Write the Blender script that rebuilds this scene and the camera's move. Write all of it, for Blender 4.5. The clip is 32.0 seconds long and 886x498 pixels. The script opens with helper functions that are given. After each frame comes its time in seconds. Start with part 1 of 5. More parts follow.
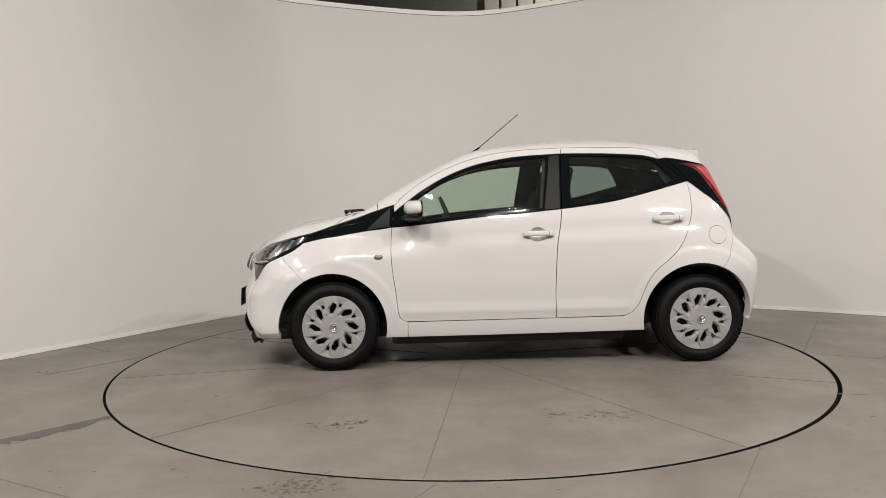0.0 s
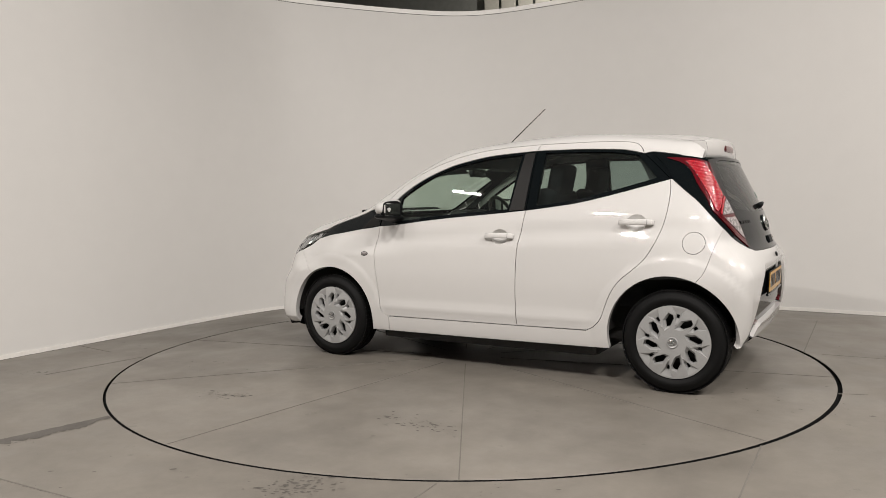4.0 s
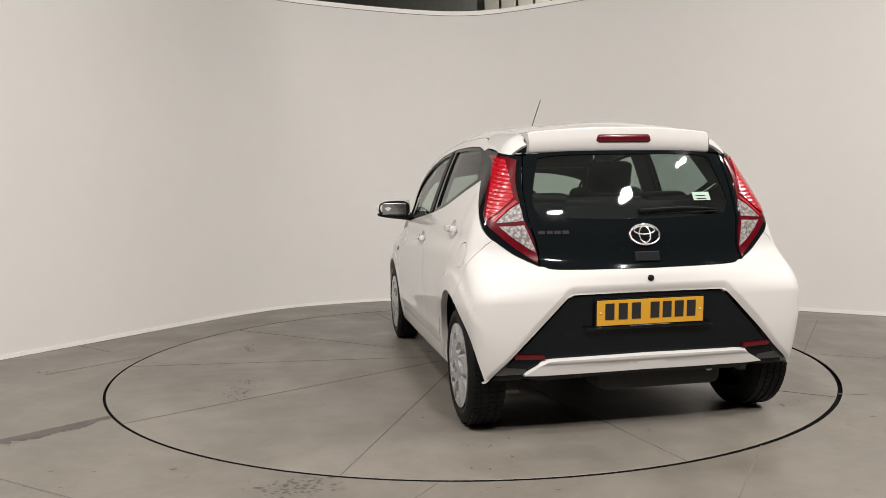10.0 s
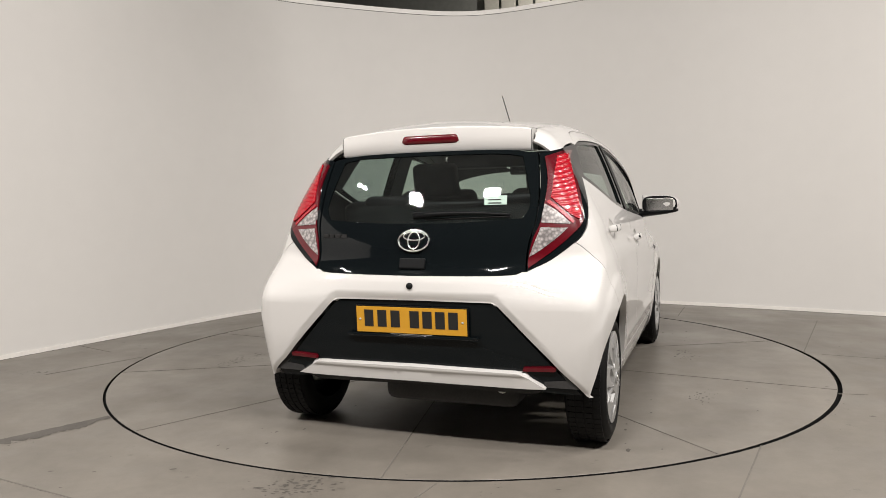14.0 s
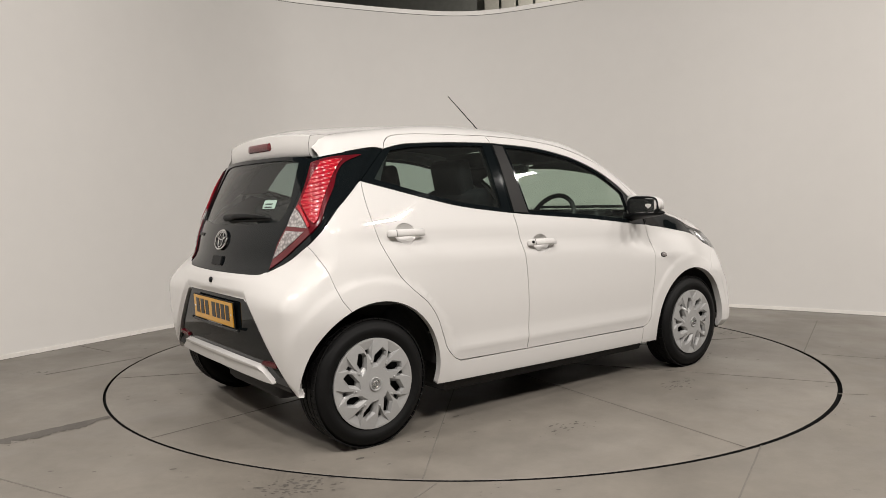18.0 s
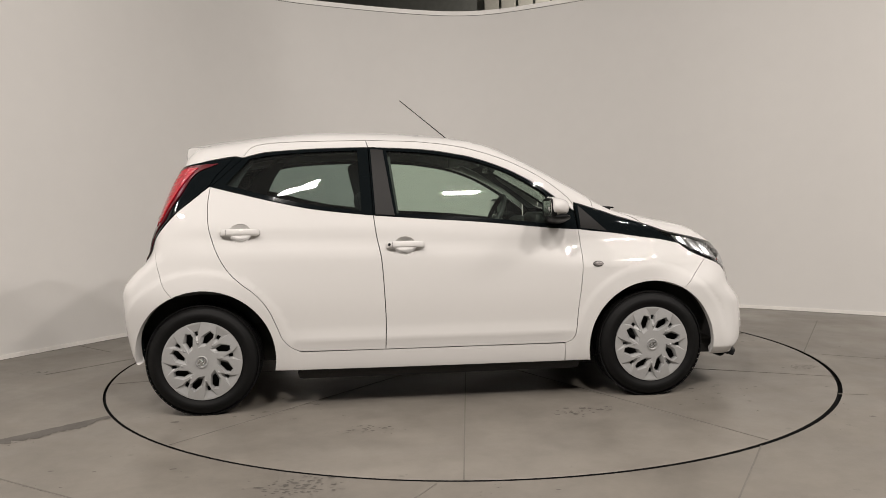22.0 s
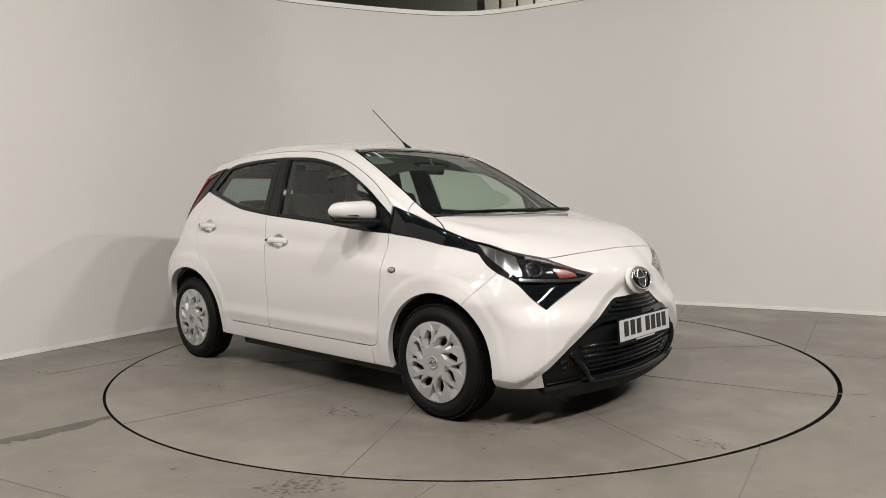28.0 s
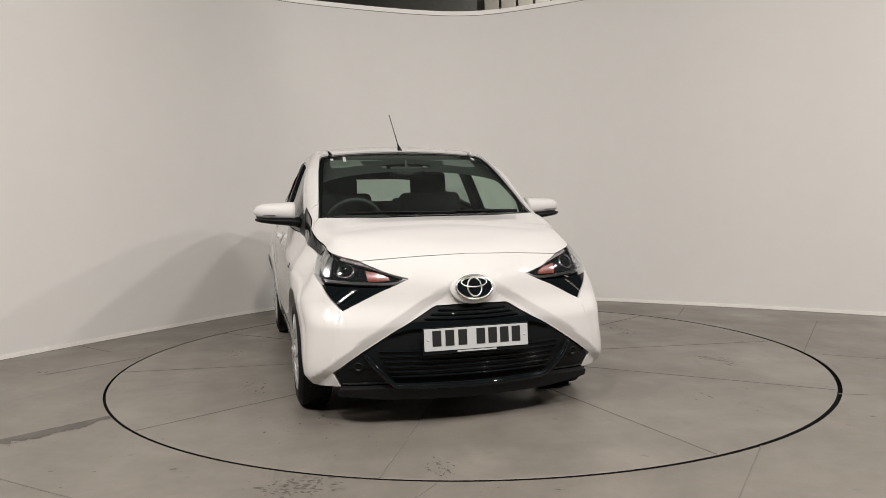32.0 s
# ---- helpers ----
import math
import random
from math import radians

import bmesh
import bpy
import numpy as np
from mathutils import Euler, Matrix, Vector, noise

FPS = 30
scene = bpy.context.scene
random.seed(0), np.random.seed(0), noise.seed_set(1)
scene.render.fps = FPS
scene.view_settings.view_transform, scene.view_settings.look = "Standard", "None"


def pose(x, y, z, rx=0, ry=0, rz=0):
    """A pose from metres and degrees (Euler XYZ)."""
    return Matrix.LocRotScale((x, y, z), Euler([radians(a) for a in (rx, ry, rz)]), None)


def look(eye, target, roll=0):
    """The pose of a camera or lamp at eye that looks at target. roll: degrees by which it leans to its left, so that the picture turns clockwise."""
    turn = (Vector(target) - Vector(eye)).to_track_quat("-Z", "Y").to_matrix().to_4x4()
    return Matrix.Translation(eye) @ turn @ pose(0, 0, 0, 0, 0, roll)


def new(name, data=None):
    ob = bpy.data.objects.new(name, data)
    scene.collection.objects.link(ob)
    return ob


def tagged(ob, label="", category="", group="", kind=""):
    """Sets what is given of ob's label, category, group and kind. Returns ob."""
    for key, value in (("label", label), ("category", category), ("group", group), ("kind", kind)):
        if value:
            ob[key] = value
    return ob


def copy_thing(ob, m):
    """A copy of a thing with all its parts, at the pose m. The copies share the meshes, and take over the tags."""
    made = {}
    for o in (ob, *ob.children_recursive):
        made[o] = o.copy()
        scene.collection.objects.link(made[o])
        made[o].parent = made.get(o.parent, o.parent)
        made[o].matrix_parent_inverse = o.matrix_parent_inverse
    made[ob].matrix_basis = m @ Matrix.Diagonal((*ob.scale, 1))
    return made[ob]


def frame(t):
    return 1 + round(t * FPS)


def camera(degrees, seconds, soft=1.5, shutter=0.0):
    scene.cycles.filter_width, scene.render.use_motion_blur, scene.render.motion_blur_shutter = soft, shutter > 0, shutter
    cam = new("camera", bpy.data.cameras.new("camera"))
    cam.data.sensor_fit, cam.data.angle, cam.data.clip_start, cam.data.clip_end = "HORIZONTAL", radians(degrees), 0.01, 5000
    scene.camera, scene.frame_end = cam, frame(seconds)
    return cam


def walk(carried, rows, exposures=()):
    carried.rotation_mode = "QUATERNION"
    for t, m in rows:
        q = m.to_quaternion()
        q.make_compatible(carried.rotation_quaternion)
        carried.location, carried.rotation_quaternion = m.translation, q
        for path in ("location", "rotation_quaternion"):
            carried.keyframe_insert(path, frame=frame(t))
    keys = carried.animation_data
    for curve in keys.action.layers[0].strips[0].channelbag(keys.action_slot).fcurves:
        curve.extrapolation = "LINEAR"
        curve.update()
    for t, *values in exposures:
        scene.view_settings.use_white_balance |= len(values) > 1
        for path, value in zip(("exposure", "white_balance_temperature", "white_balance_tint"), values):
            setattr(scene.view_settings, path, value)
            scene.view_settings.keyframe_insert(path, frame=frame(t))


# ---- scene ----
cam = camera(61.94, 32.0, soft=0.45)
HEAD = Matrix(((0.99943803, 0.01790671, 0.02833665, 0.0),
               (0.02708631, 0.06658171, -0.99741326, -5.017),
               (-0.01974709, 0.99762028, 0.06605927, 1.0705),
               (0.0, 0.0, 0.0, 1.0)))
walk(cam, [(0.0, HEAD), (32.0, HEAD)], exposures=[(0.0, -0.06, 6500, 12), (3.5, -0.05, 6500, 12), (7.0, 0.03, 6490, 12), (14.0, 0.08, 6490, 12), (18.0, -0.06, 6550, 12), (20.0, -0.16, 6630, 13), (25.0, -0.18, 6630, 13), (28.0, -0.08, 6500, 12), (32.0, -0.05, 6490, 12)])


# ---- light: a hall with wide panel lamps over a roofless booth ----
def world():
    w = bpy.data.worlds.new("world")
    w.use_nodes = True
    w.node_tree.nodes["Background"].inputs[0].default_value = (0.02, 0.02, 0.02, 1)
    w.node_tree.nodes["Background"].inputs[1].default_value = 0.3
    scene.world = w


world()
LAMPS = [(-5.4, -2.8, 5.2, 0.5), (-3.65, -4.4, 5.2, 1.05), (-1.2, -5.3, 5.2, 1.25), (1.37, -5.85, 5.2, 1.3), (3.75, -4.75, 5.2, 1.1), (5.4, -2.8, 5.2, 1.0), (7.2, -0.9, 5.2, 0.9)]
LAMP_W, LAMP_SIZE, LAMP_DEPTH, LAMP_COLOUR = 184, 0.5, 0.13, (1.0, 0.955, 0.90)


# ---- materials ----
def mat(name, colour, rough=0.5, metal=0.0, coat=0.0, spec=0.5, var=0.0, scale=6.0, bump=0.0, bscale=200.0, rvar=0.0, emit=0.0, trans=0.0, cells=0.0):
    """A surface with colour and gloss variation at two scales and fine relief."""
    m = bpy.data.materials.new(name)
    m.use_nodes = True
    nt = m.node_tree
    b = nt.nodes["Principled BSDF"]
    b.inputs["Base Color"].default_value = (*colour, 1)
    b.inputs["Roughness"].default_value = rough
    b.inputs["Metallic"].default_value = metal
    b.inputs["Coat Weight"].default_value = coat
    b.inputs["Coat Roughness"].default_value = 0.03
    b.inputs["Specular IOR Level"].default_value = spec
    b.inputs["Transmission Weight"].default_value = trans
    if emit:
        b.inputs["Emission Color"].default_value = (*colour, 1)
        b.inputs["Emission Strength"].default_value = emit
    co = nt.nodes.new("ShaderNodeTexCoord")
    if var or rvar:
        n1, n2 = nt.nodes.new("ShaderNodeTexNoise"), nt.nodes.new("ShaderNodeTexNoise")
        for n, s in ((n1, scale), (n2, scale * 9)):
            n.inputs["Scale"].default_value, n.inputs["Detail"].default_value = s, 5
            nt.links.new(co.outputs["Object"], n.inputs["Vector"])
        add = nt.nodes.new("ShaderNodeMath")
        add.operation = "ADD"
        nt.links.new(n1.outputs["Fac"], add.inputs[0])
        nt.links.new(n2.outputs["Fac"], add.inputs[1])
        if var:
            mr = nt.nodes.new("ShaderNodeMapRange")
            mr.inputs["From Min"].default_value, mr.inputs["From Max"].default_value = 0.6, 1.4
            mr.inputs["To Min"].default_value, mr.inputs["To Max"].default_value = 1 - var, 1 + var
            nt.links.new(add.outputs[0], mr.inputs["Value"])
            mul = nt.nodes.new("ShaderNodeMix")
            mul.data_type, mul.blend_type = "RGBA", "MULTIPLY"
            mul.inputs["Factor"].default_value = 1
            mul.inputs["A"].default_value = (*colour, 1)
            nt.links.new(mr.outputs[0], mul.inputs["B"])
            nt.links.new(mul.outputs["Result"], b.inputs["Base Color"])
        if rvar:
            mr = nt.nodes.new("ShaderNodeMapRange")
            mr.inputs["From Min"].default_value, mr.inputs["From Max"].default_value = 0.6, 1.4
            mr.inputs["To Min"].default_value, mr.inputs["To Max"].default_value = max(0.02, rough - rvar), rough + rvar
            nt.links.new(add.outputs[0], mr.inputs["Value"])
            nt.links.new(mr.outputs[0], b.inputs["Roughness"])
    if cells:
        vo, mr, mul = (nt.nodes.new("ShaderNode" + k) for k in ("TexVoronoi", "MapRange", "Mix"))
        vo.inputs["Scale"].default_value = cells
        nt.links.new(co.outputs["Object"], vo.inputs["Vector"])
        mr.inputs["From Min"].default_value, mr.inputs["From Max"].default_value = 0.1, 0.75
        mr.inputs["To Min"].default_value, mr.inputs["To Max"].default_value = 1.3, 0.45
        nt.links.new(vo.outputs["Distance"], mr.inputs["Value"])
        mul.data_type, mul.blend_type = "RGBA", "MULTIPLY"
        mul.inputs["Factor"].default_value = 1
        mul.inputs["A"].default_value = (*colour, 1)
        nt.links.new(mr.outputs[0], mul.inputs["B"])
        nt.links.new(mul.outputs["Result"], b.inputs["Base Color"])
    if bump:
        n = nt.nodes.new("ShaderNodeTexNoise")
        n.inputs["Scale"].default_value, n.inputs["Detail"].default_value = bscale, 4
        nt.links.new(co.outputs["Object"], n.inputs["Vector"])
        bp = nt.nodes.new("ShaderNodeBump")
        bp.inputs["Strength"].default_value, bp.inputs["Distance"].default_value = bump, 0.002
        nt.links.new(n.outputs["Fac"], bp.inputs["Height"])
        nt.links.new(bp.outputs[0], b.inputs["Normal"])
    return m


def glass_mat(name, tint, gloss=0.045, haze=0.013):
    """A thin pane: tinted see-through with a painted pale haze, and a mirror sheen that grows with the angle."""
    m = bpy.data.materials.new(name)
    m.use_nodes = True
    nt = m.node_tree
    nt.nodes.remove(nt.nodes["Principled BSDF"])
    out = nt.nodes["Material Output"]
    tr, gl, mix, lw, pw, fr = (nt.nodes.new("ShaderNode" + k) for k in ("BsdfTransparent", "BsdfGlossy", "MixShader", "LayerWeight", "Math", "Math"))
    tr.inputs[0].default_value = (*tint, 1)
    gl.inputs["Roughness"].default_value = 0.005
    lw.inputs["Blend"].default_value = 0.5
    pw.operation, fr.operation = "POWER", "MULTIPLY_ADD"
    pw.inputs[1].default_value = 5
    fr.inputs[1].default_value, fr.inputs[2].default_value = 1 - gloss, gloss
    nt.links.new(lw.outputs["Facing"], pw.inputs[0])
    nt.links.new(pw.outputs[0], fr.inputs[0])
    nt.links.new(fr.outputs[0], mix.inputs[0])
    nt.links.new(tr.outputs[0], mix.inputs[1])
    nt.links.new(gl.outputs[0], mix.inputs[2])
    # faint uneven diffuse share paints the reflected haze that lifts the dark cabin
    haze_mix, df, no, mr = (nt.nodes.new("ShaderNode" + k) for k in ("MixShader", "BsdfDiffuse", "TexNoise", "MapRange"))
    df.inputs[0].default_value = (0.55, 0.58, 0.56, 1)
    no.inputs["Scale"].default_value, no.inputs["Detail"].default_value = 5, 6
    mr.inputs["From Min"].default_value, mr.inputs["From Max"].default_value = 0.3, 0.7
    mr.inputs["To Min"].default_value, mr.inputs["To Max"].default_value = haze * 0.7, haze * 1.3
    nt.links.new(no.outputs["Fac"], mr.inputs["Value"])
    nt.links.new(mr.outputs[0], haze_mix.inputs[0])
    nt.links.new(mix.outputs[0], haze_mix.inputs[1])
    nt.links.new(df.outputs[0], haze_mix.inputs[2])
    nt.links.new(haze_mix.outputs[0], out.inputs[0])
    return m


def floor_mat(name, colour, seed):
    """Painted concrete: broad worn patches, scuffs, small chips and fine grain."""
    m = mat(name, colour, 0.42, bump=0.12, bscale=90)
    nt = m.node_tree
    b = nt.nodes["Principled BSDF"]
    co = nt.nodes.new("ShaderNodeTexCoord")
    mp = nt.nodes.new("ShaderNodeMapping")
    mp.inputs["Location"].default_value = (seed * 3.1, seed * 1.7, 0)
    nt.links.new(co.outputs["Object"], mp.inputs["Vector"])
    last = None
    for scale, lo, hi, a, c in ((0.9, 0.35, 0.65, 0.84, 1.08), (4.5, 0.35, 0.65, 0.88, 1.06), (26.0, 0.3, 0.7, 0.96, 1.03), (7.0, 0.66, 0.70, 1.0, 0.72)):
        n = nt.nodes.new("ShaderNodeTexNoise")
        n.inputs["Scale"].default_value, n.inputs["Detail"].default_value, n.inputs["Roughness"].default_value = scale, 7, 0.62
        nt.links.new(mp.outputs[0], n.inputs["Vector"])
        r = nt.nodes.new("ShaderNodeMapRange")
        for k, v in (("From Min", lo), ("From Max", hi), ("To Min", a), ("To Max", c)):
            r.inputs[k].default_value = v
        nt.links.new(n.outputs["Fac"], r.inputs["Value"])
        mul = nt.nodes.new("ShaderNodeMix")
        mul.data_type, mul.blend_type = "RGBA", "MULTIPLY"
        mul.inputs["Factor"].default_value = 1
        if last is None:
            mul.inputs["A"].default_value = (*colour, 1)
        else:
            nt.links.new(last, mul.inputs["A"])
        nt.links.new(r.outputs[0], mul.inputs["B"])
        last = mul.outputs["Result"]
    nt.links.new(last, b.inputs["Base Color"])
    n = nt.nodes.new("ShaderNodeTexNoise")
    n.inputs["Scale"].default_value, n.inputs["Detail"].default_value = 2.2, 6
    nt.links.new(mp.outputs[0], n.inputs["Vector"])
    r = nt.nodes.new("ShaderNodeMapRange")
    for k, v in (("From Min", 0.3), ("From Max", 0.7), ("To Min", 0.30), ("To Max", 0.52)):
        r.inputs[k].default_value = v
    nt.links.new(n.outputs["Fac"], r.inputs["Value"])
    nt.links.new(r.outputs[0], b.inputs["Roughness"])
    return m


M = {
    "wall": mat("painted_wall", (0.66, 0.645, 0.62), 0.55, var=0.02, scale=0.7, bump=0.05, bscale=30),
    "rim": mat("white_trim", (0.80, 0.78, 0.75), 0.45, var=0.03),
    "skirt": mat("scuffed_skirting", (0.76, 0.74, 0.70), 0.5, var=0.08, scale=5),
    "floor": floor_mat("painted_concrete", (0.157, 0.142, 0.121), 0),
    "table": floor_mat("turntable_paint", (0.174, 0.158, 0.136), 5),
    "patch": mat("bare_concrete", (0.078, 0.071, 0.062), 0.6, var=0.3, scale=9),
    "joint": mat("joint_filler", (0.128, 0.118, 0.104), 0.75, var=0.25, scale=12),
    # near-black colour carries the shade inside gaps and joints
    "gap": mat("shaded_gap", (0.006, 0.006, 0.006), 0.9, spec=0.1),
    "hall": mat("hall_cladding", (0.24, 0.245, 0.22), 0.7, var=0.15, scale=1),
    "clad": mat("pale_cladding", (0.60, 0.58, 0.50), 0.6, var=0.1, scale=2),
    "steel": mat("grey_steel", (0.45, 0.45, 0.42), 0.5, metal=0.2, var=0.1),
    "white": mat("white_car_paint", (0.555, 0.544, 0.528), 0.55, coat=1.0, spec=0.08, var=0.006, scale=3),
    "gblack": mat("gloss_black", (0.0042, 0.0058, 0.0066), 0.05, spec=0.2, rvar=0.02),
    "sblack": mat("satin_black_plastic", (0.006, 0.0065, 0.007), 0.42, spec=0.12, var=0.1, scale=30, bump=0.1, bscale=500),
    "rough_black": mat("textured_black_plastic", (0.006, 0.006, 0.006), 0.6, spec=0.2, var=0.15, scale=30, bump=0.3, bscale=400),
    "grey": mat("satin_grey_trim", (0.012, 0.0115, 0.011), 0.45, spec=0.14, var=0.05, scale=30),
    "under": mat("dirty_underbody", (0.02, 0.019, 0.018), 0.8, var=0.3, scale=10),
    "rubber": mat("tyre_rubber", (0.005, 0.005, 0.005), 0.6, spec=0.14, var=0.2, scale=14, bump=0.2, bscale=160),
    "cap": mat("silver_wheel_trim", (0.32, 0.32, 0.315), 0.36, metal=0.2, coat=0.4, var=0.05, scale=12, rvar=0.06),
    "dark_wheel": mat("dark_wheel_steel", (0.02, 0.02, 0.02), 0.6),
    "chrome": mat("chrome", (0.62, 0.62, 0.62), 0.2, metal=1.0, rvar=0.05),
    "glass": glass_mat("tinted_glass", (0.74, 0.84, 0.77)),
    "privacy": glass_mat("dark_glass", (0.52, 0.60, 0.57)),
    "clear": glass_mat("clear_lens", (0.93, 0.94, 0.95), 0.05, 0.008),
    "red": mat("red_lens", (0.42, 0.004, 0.014), 0.25, spec=0.3, coat=0.7, cells=190),
    "dkred": mat("dark_red_lens", (0.085, 0.002, 0.006), 0.2, spec=0.2, coat=0.6, var=0.2, scale=40),
    "whitelens": mat("clear_white_lens", (0.30, 0.275, 0.27), 0.2, coat=0.9, cells=75),
    "amber": mat("amber_lens", (0.24, 0.026, 0.005), 0.3, coat=0.6, cells=110),
    "seat": mat("charcoal_seat_cloth", (0.022, 0.0225, 0.025), 0.9, var=0.2, scale=60, bump=0.3, bscale=600),
    "inside": mat("black_cabin_plastic", (0.03, 0.03, 0.031), 0.6, var=0.1, scale=20),
    "headliner": mat("grey_headliner", (0.14, 0.14, 0.135), 0.9, var=0.1, scale=40),
    "yellow": mat("yellow_plate", (0.52, 0.26, 0.016), 0.35, coat=0.4, var=0.03),
    "plate_white": mat("white_plate", (0.44, 0.45, 0.45), 0.35, coat=0.4, var=0.03),
    "ink": mat("black_print", (0.012, 0.012, 0.012), 0.4),
    "label": mat("pale_sticker", (0.30, 0.42, 0.36), 0.5),
    "lamp": mat("lamp_housing", (0.6, 0.6, 0.6), 0.4),
}


# ---- mesh helpers ----
def mesh_of(name, verts, faces, material, parent=None, label="", smooth=True, normals=None):
    me = bpy.data.meshes.new(name)
    me.from_pydata([tuple(v) for v in verts], [], [tuple(int(i) for i in f) for f in faces])
    me.materials.append(M[material])
    if smooth:
        me.shade_smooth()
    if normals is not None:
        me.normals_split_custom_set_from_vertices([tuple(n) for n in normals])
    me.update()
    ob = new(name, me)
    if parent is not None:
        ob.parent = parent
    if label:
        tagged(ob, label=label)
    return ob


def part(name, bm, material, parent=None, label="", smooth=False):
    me = bpy.data.meshes.new(name)
    bm.normal_update()
    bm.to_mesh(me)
    bm.free()
    me.materials.append(M[material])
    if smooth:
        me.shade_smooth()
    ob = new(name, me)
    if parent is not None:
        ob.parent = parent
    if label:
        tagged(ob, label=label)
    return ob


def add_box(bm, c, s, bevel=0.0, m=None, seg=2):
    """A bevelled box of size s at c, turned by m."""
    tmp = bmesh.new()
    bmesh.ops.create_cube(tmp, size=1)
    bmesh.ops.scale(tmp, vec=s, verts=tmp.verts)
    if bevel:
        bmesh.ops.bevel(tmp, geom=tmp.edges[:], offset=bevel, segments=seg, affect="EDGES", profile=0.6)
    mm = Matrix.Translation(c) @ (m or Matrix())
    bmesh.ops.transform(tmp, matrix=mm, verts=tmp.verts)
    join(bm, tmp)


def join(bm, tmp):
    me = bpy.data.meshes.new("tmp")
    tmp.to_mesh(me)
    tmp.free()
    bm.from_mesh(me)
    bpy.data.meshes.remove(me)


def tube(bm, pts, r, n=8, closed=False):
    """A round bar along pts; r is one radius or one for each point."""
    P = [Vector(p) for p in pts]
    rs = r if isinstance(r, (list, tuple)) else [r] * len(P)
    rings = []
    for i, p in enumerate(P):
        a = P[i - 1] if (i or closed) else P[0]
        b = P[(i + 1) % len(P)] if (i < len(P) - 1 or closed) else P[-1]
        d = (b - a).normalized()
        u = d.cross(Vector((0, 0, 1)) if abs(d.z) < 0.9 else Vector((1, 0, 0))).normalized()
        v = d.cross(u)
        rings.append([bm.verts.new(p + rs[i] * (u * math.cos(6.28318 * k / n) + v * math.sin(6.28318 * k / n))) for k in range(n)])
    for i in range(len(P) if closed else len(P) - 1):
        A, B = rings[i], rings[(i + 1) % len(P)]
        for k in range(n):
            bm.faces.new((A[k], A[(k + 1) % n], B[(k + 1) % n], B[k]))
    if not closed:
        bm.faces.new(rings[0][::-1])
        bm.faces.new(rings[-1])


def lathe(bm, profile, n=64, axis="y", centre=(0, 0, 0)):
    """A body of turning: profile of (radius, height) along the axis."""
    c = Vector(centre)
    rings = []
    for r, h in profile:
        ring = []
        for k in range(n):
            a = 6.283185 * k / n
            v = Vector((r * math.cos(a), h, r * math.sin(a))) if axis == "y" else Vector((r * math.cos(a), r * math.sin(a), h)) if axis == "z" else Vector((h, r * math.cos(a), r * math.sin(a)))
            ring.append(bm.verts.new(c + v))
        rings.append(ring)
    for A, B in zip(rings, rings[1:]):
        for k in range(n):
            bm.faces.new((A[k], B[k], B[(k + 1) % n], A[(k + 1) % n]))


def spl(*pts, n=8):
    """A smooth curve through pts."""
    P = [np.array(p, float) for p in pts]
    if len(P) == 2:
        return np.array(P)
    E = [2 * P[0] - P[1], *P, 2 * P[-1] - P[-2]]
    out = []
    for i in range(1, len(E) - 2):
        a, b, c, d = E[i - 1], E[i], E[i + 1], E[i + 2]
        for t in np.linspace(0, 1, n, endpoint=False):
            out.append(0.5 * (2 * b + (c - a) * t + (2 * a - 5 * b + 4 * c - d) * t * t + (3 * b - a - 3 * c + d) * t ** 3))
    out.append(P[-1])
    return np.array(out)


# ---- the booth ----
TABLE_R, WALL_H = 2.2682, 3.09


def wall_plan():
    """The wall's line: a horseshoe round the turntable, open to the hall at its mouth."""
    return spl((-5.75, -4.9), (-5.2, -3.5), (-4.45, -2.0), (-3.3, 0.06), (-2.85, 0.83), (-2.43, 1.57), (-2.09, 2.1), (-1.68, 2.5), (-1.0, 2.8), (-0.3, 2.93), (0.3, 2.93), (1.0, 2.75), (1.6, 2.5), (2.05, 2.27), (2.98, 1.76), (3.61, 1.37), (4.6, 0.78), (5.4, 0.28), n=12)


def sideways(P):
    T = np.gradient(P, axis=0)
    return np.stack([-T[:, 1], T[:, 0]], 1) / np.linalg.norm(T, axis=1)[:, None]


def sheet(name, plan, z0, z1, thick, material, parent=None, label=""):
    """A strip of wall of the given thickness on a plan curve; inside lies to the right of the curve."""
    P = plan
    n = len(P)
    I, O = P, P + sideways(P) * thick
    def sag(z):
        return [z - (0.072 * math.exp(-((a[0] - 0.1) / 1.0) ** 2) if z > 2 and a[1] > 0 else 0) for a in P]
    A, B = sag(z0), sag(z1)
    v = [(*a, z) for a, z in zip(I, A)] + [(*a, z) for a, z in zip(I, B)] + [(*a, z) for a, z in zip(O, B)] + [(*a, z) for a, z in zip(O, A)]
    f = [(0, n, 2 * n, 3 * n), (n - 1, 4 * n - 1, 3 * n - 1, 2 * n - 1)]
    for k in range(n - 1):
        for a in range(4):
            b = (a + 1) % 4
            f.append((a * n + k, a * n + k + 1, b * n + k + 1, b * n + k))
    ob = mesh_of(name, v, f, material, parent, label)
    # long edges and ends stay crisp
    for e in ob.data.edges:
        i, j = e.vertices
        e.use_edge_sharp = i // n == j // n or i % n in (0, n - 1)
    return ob


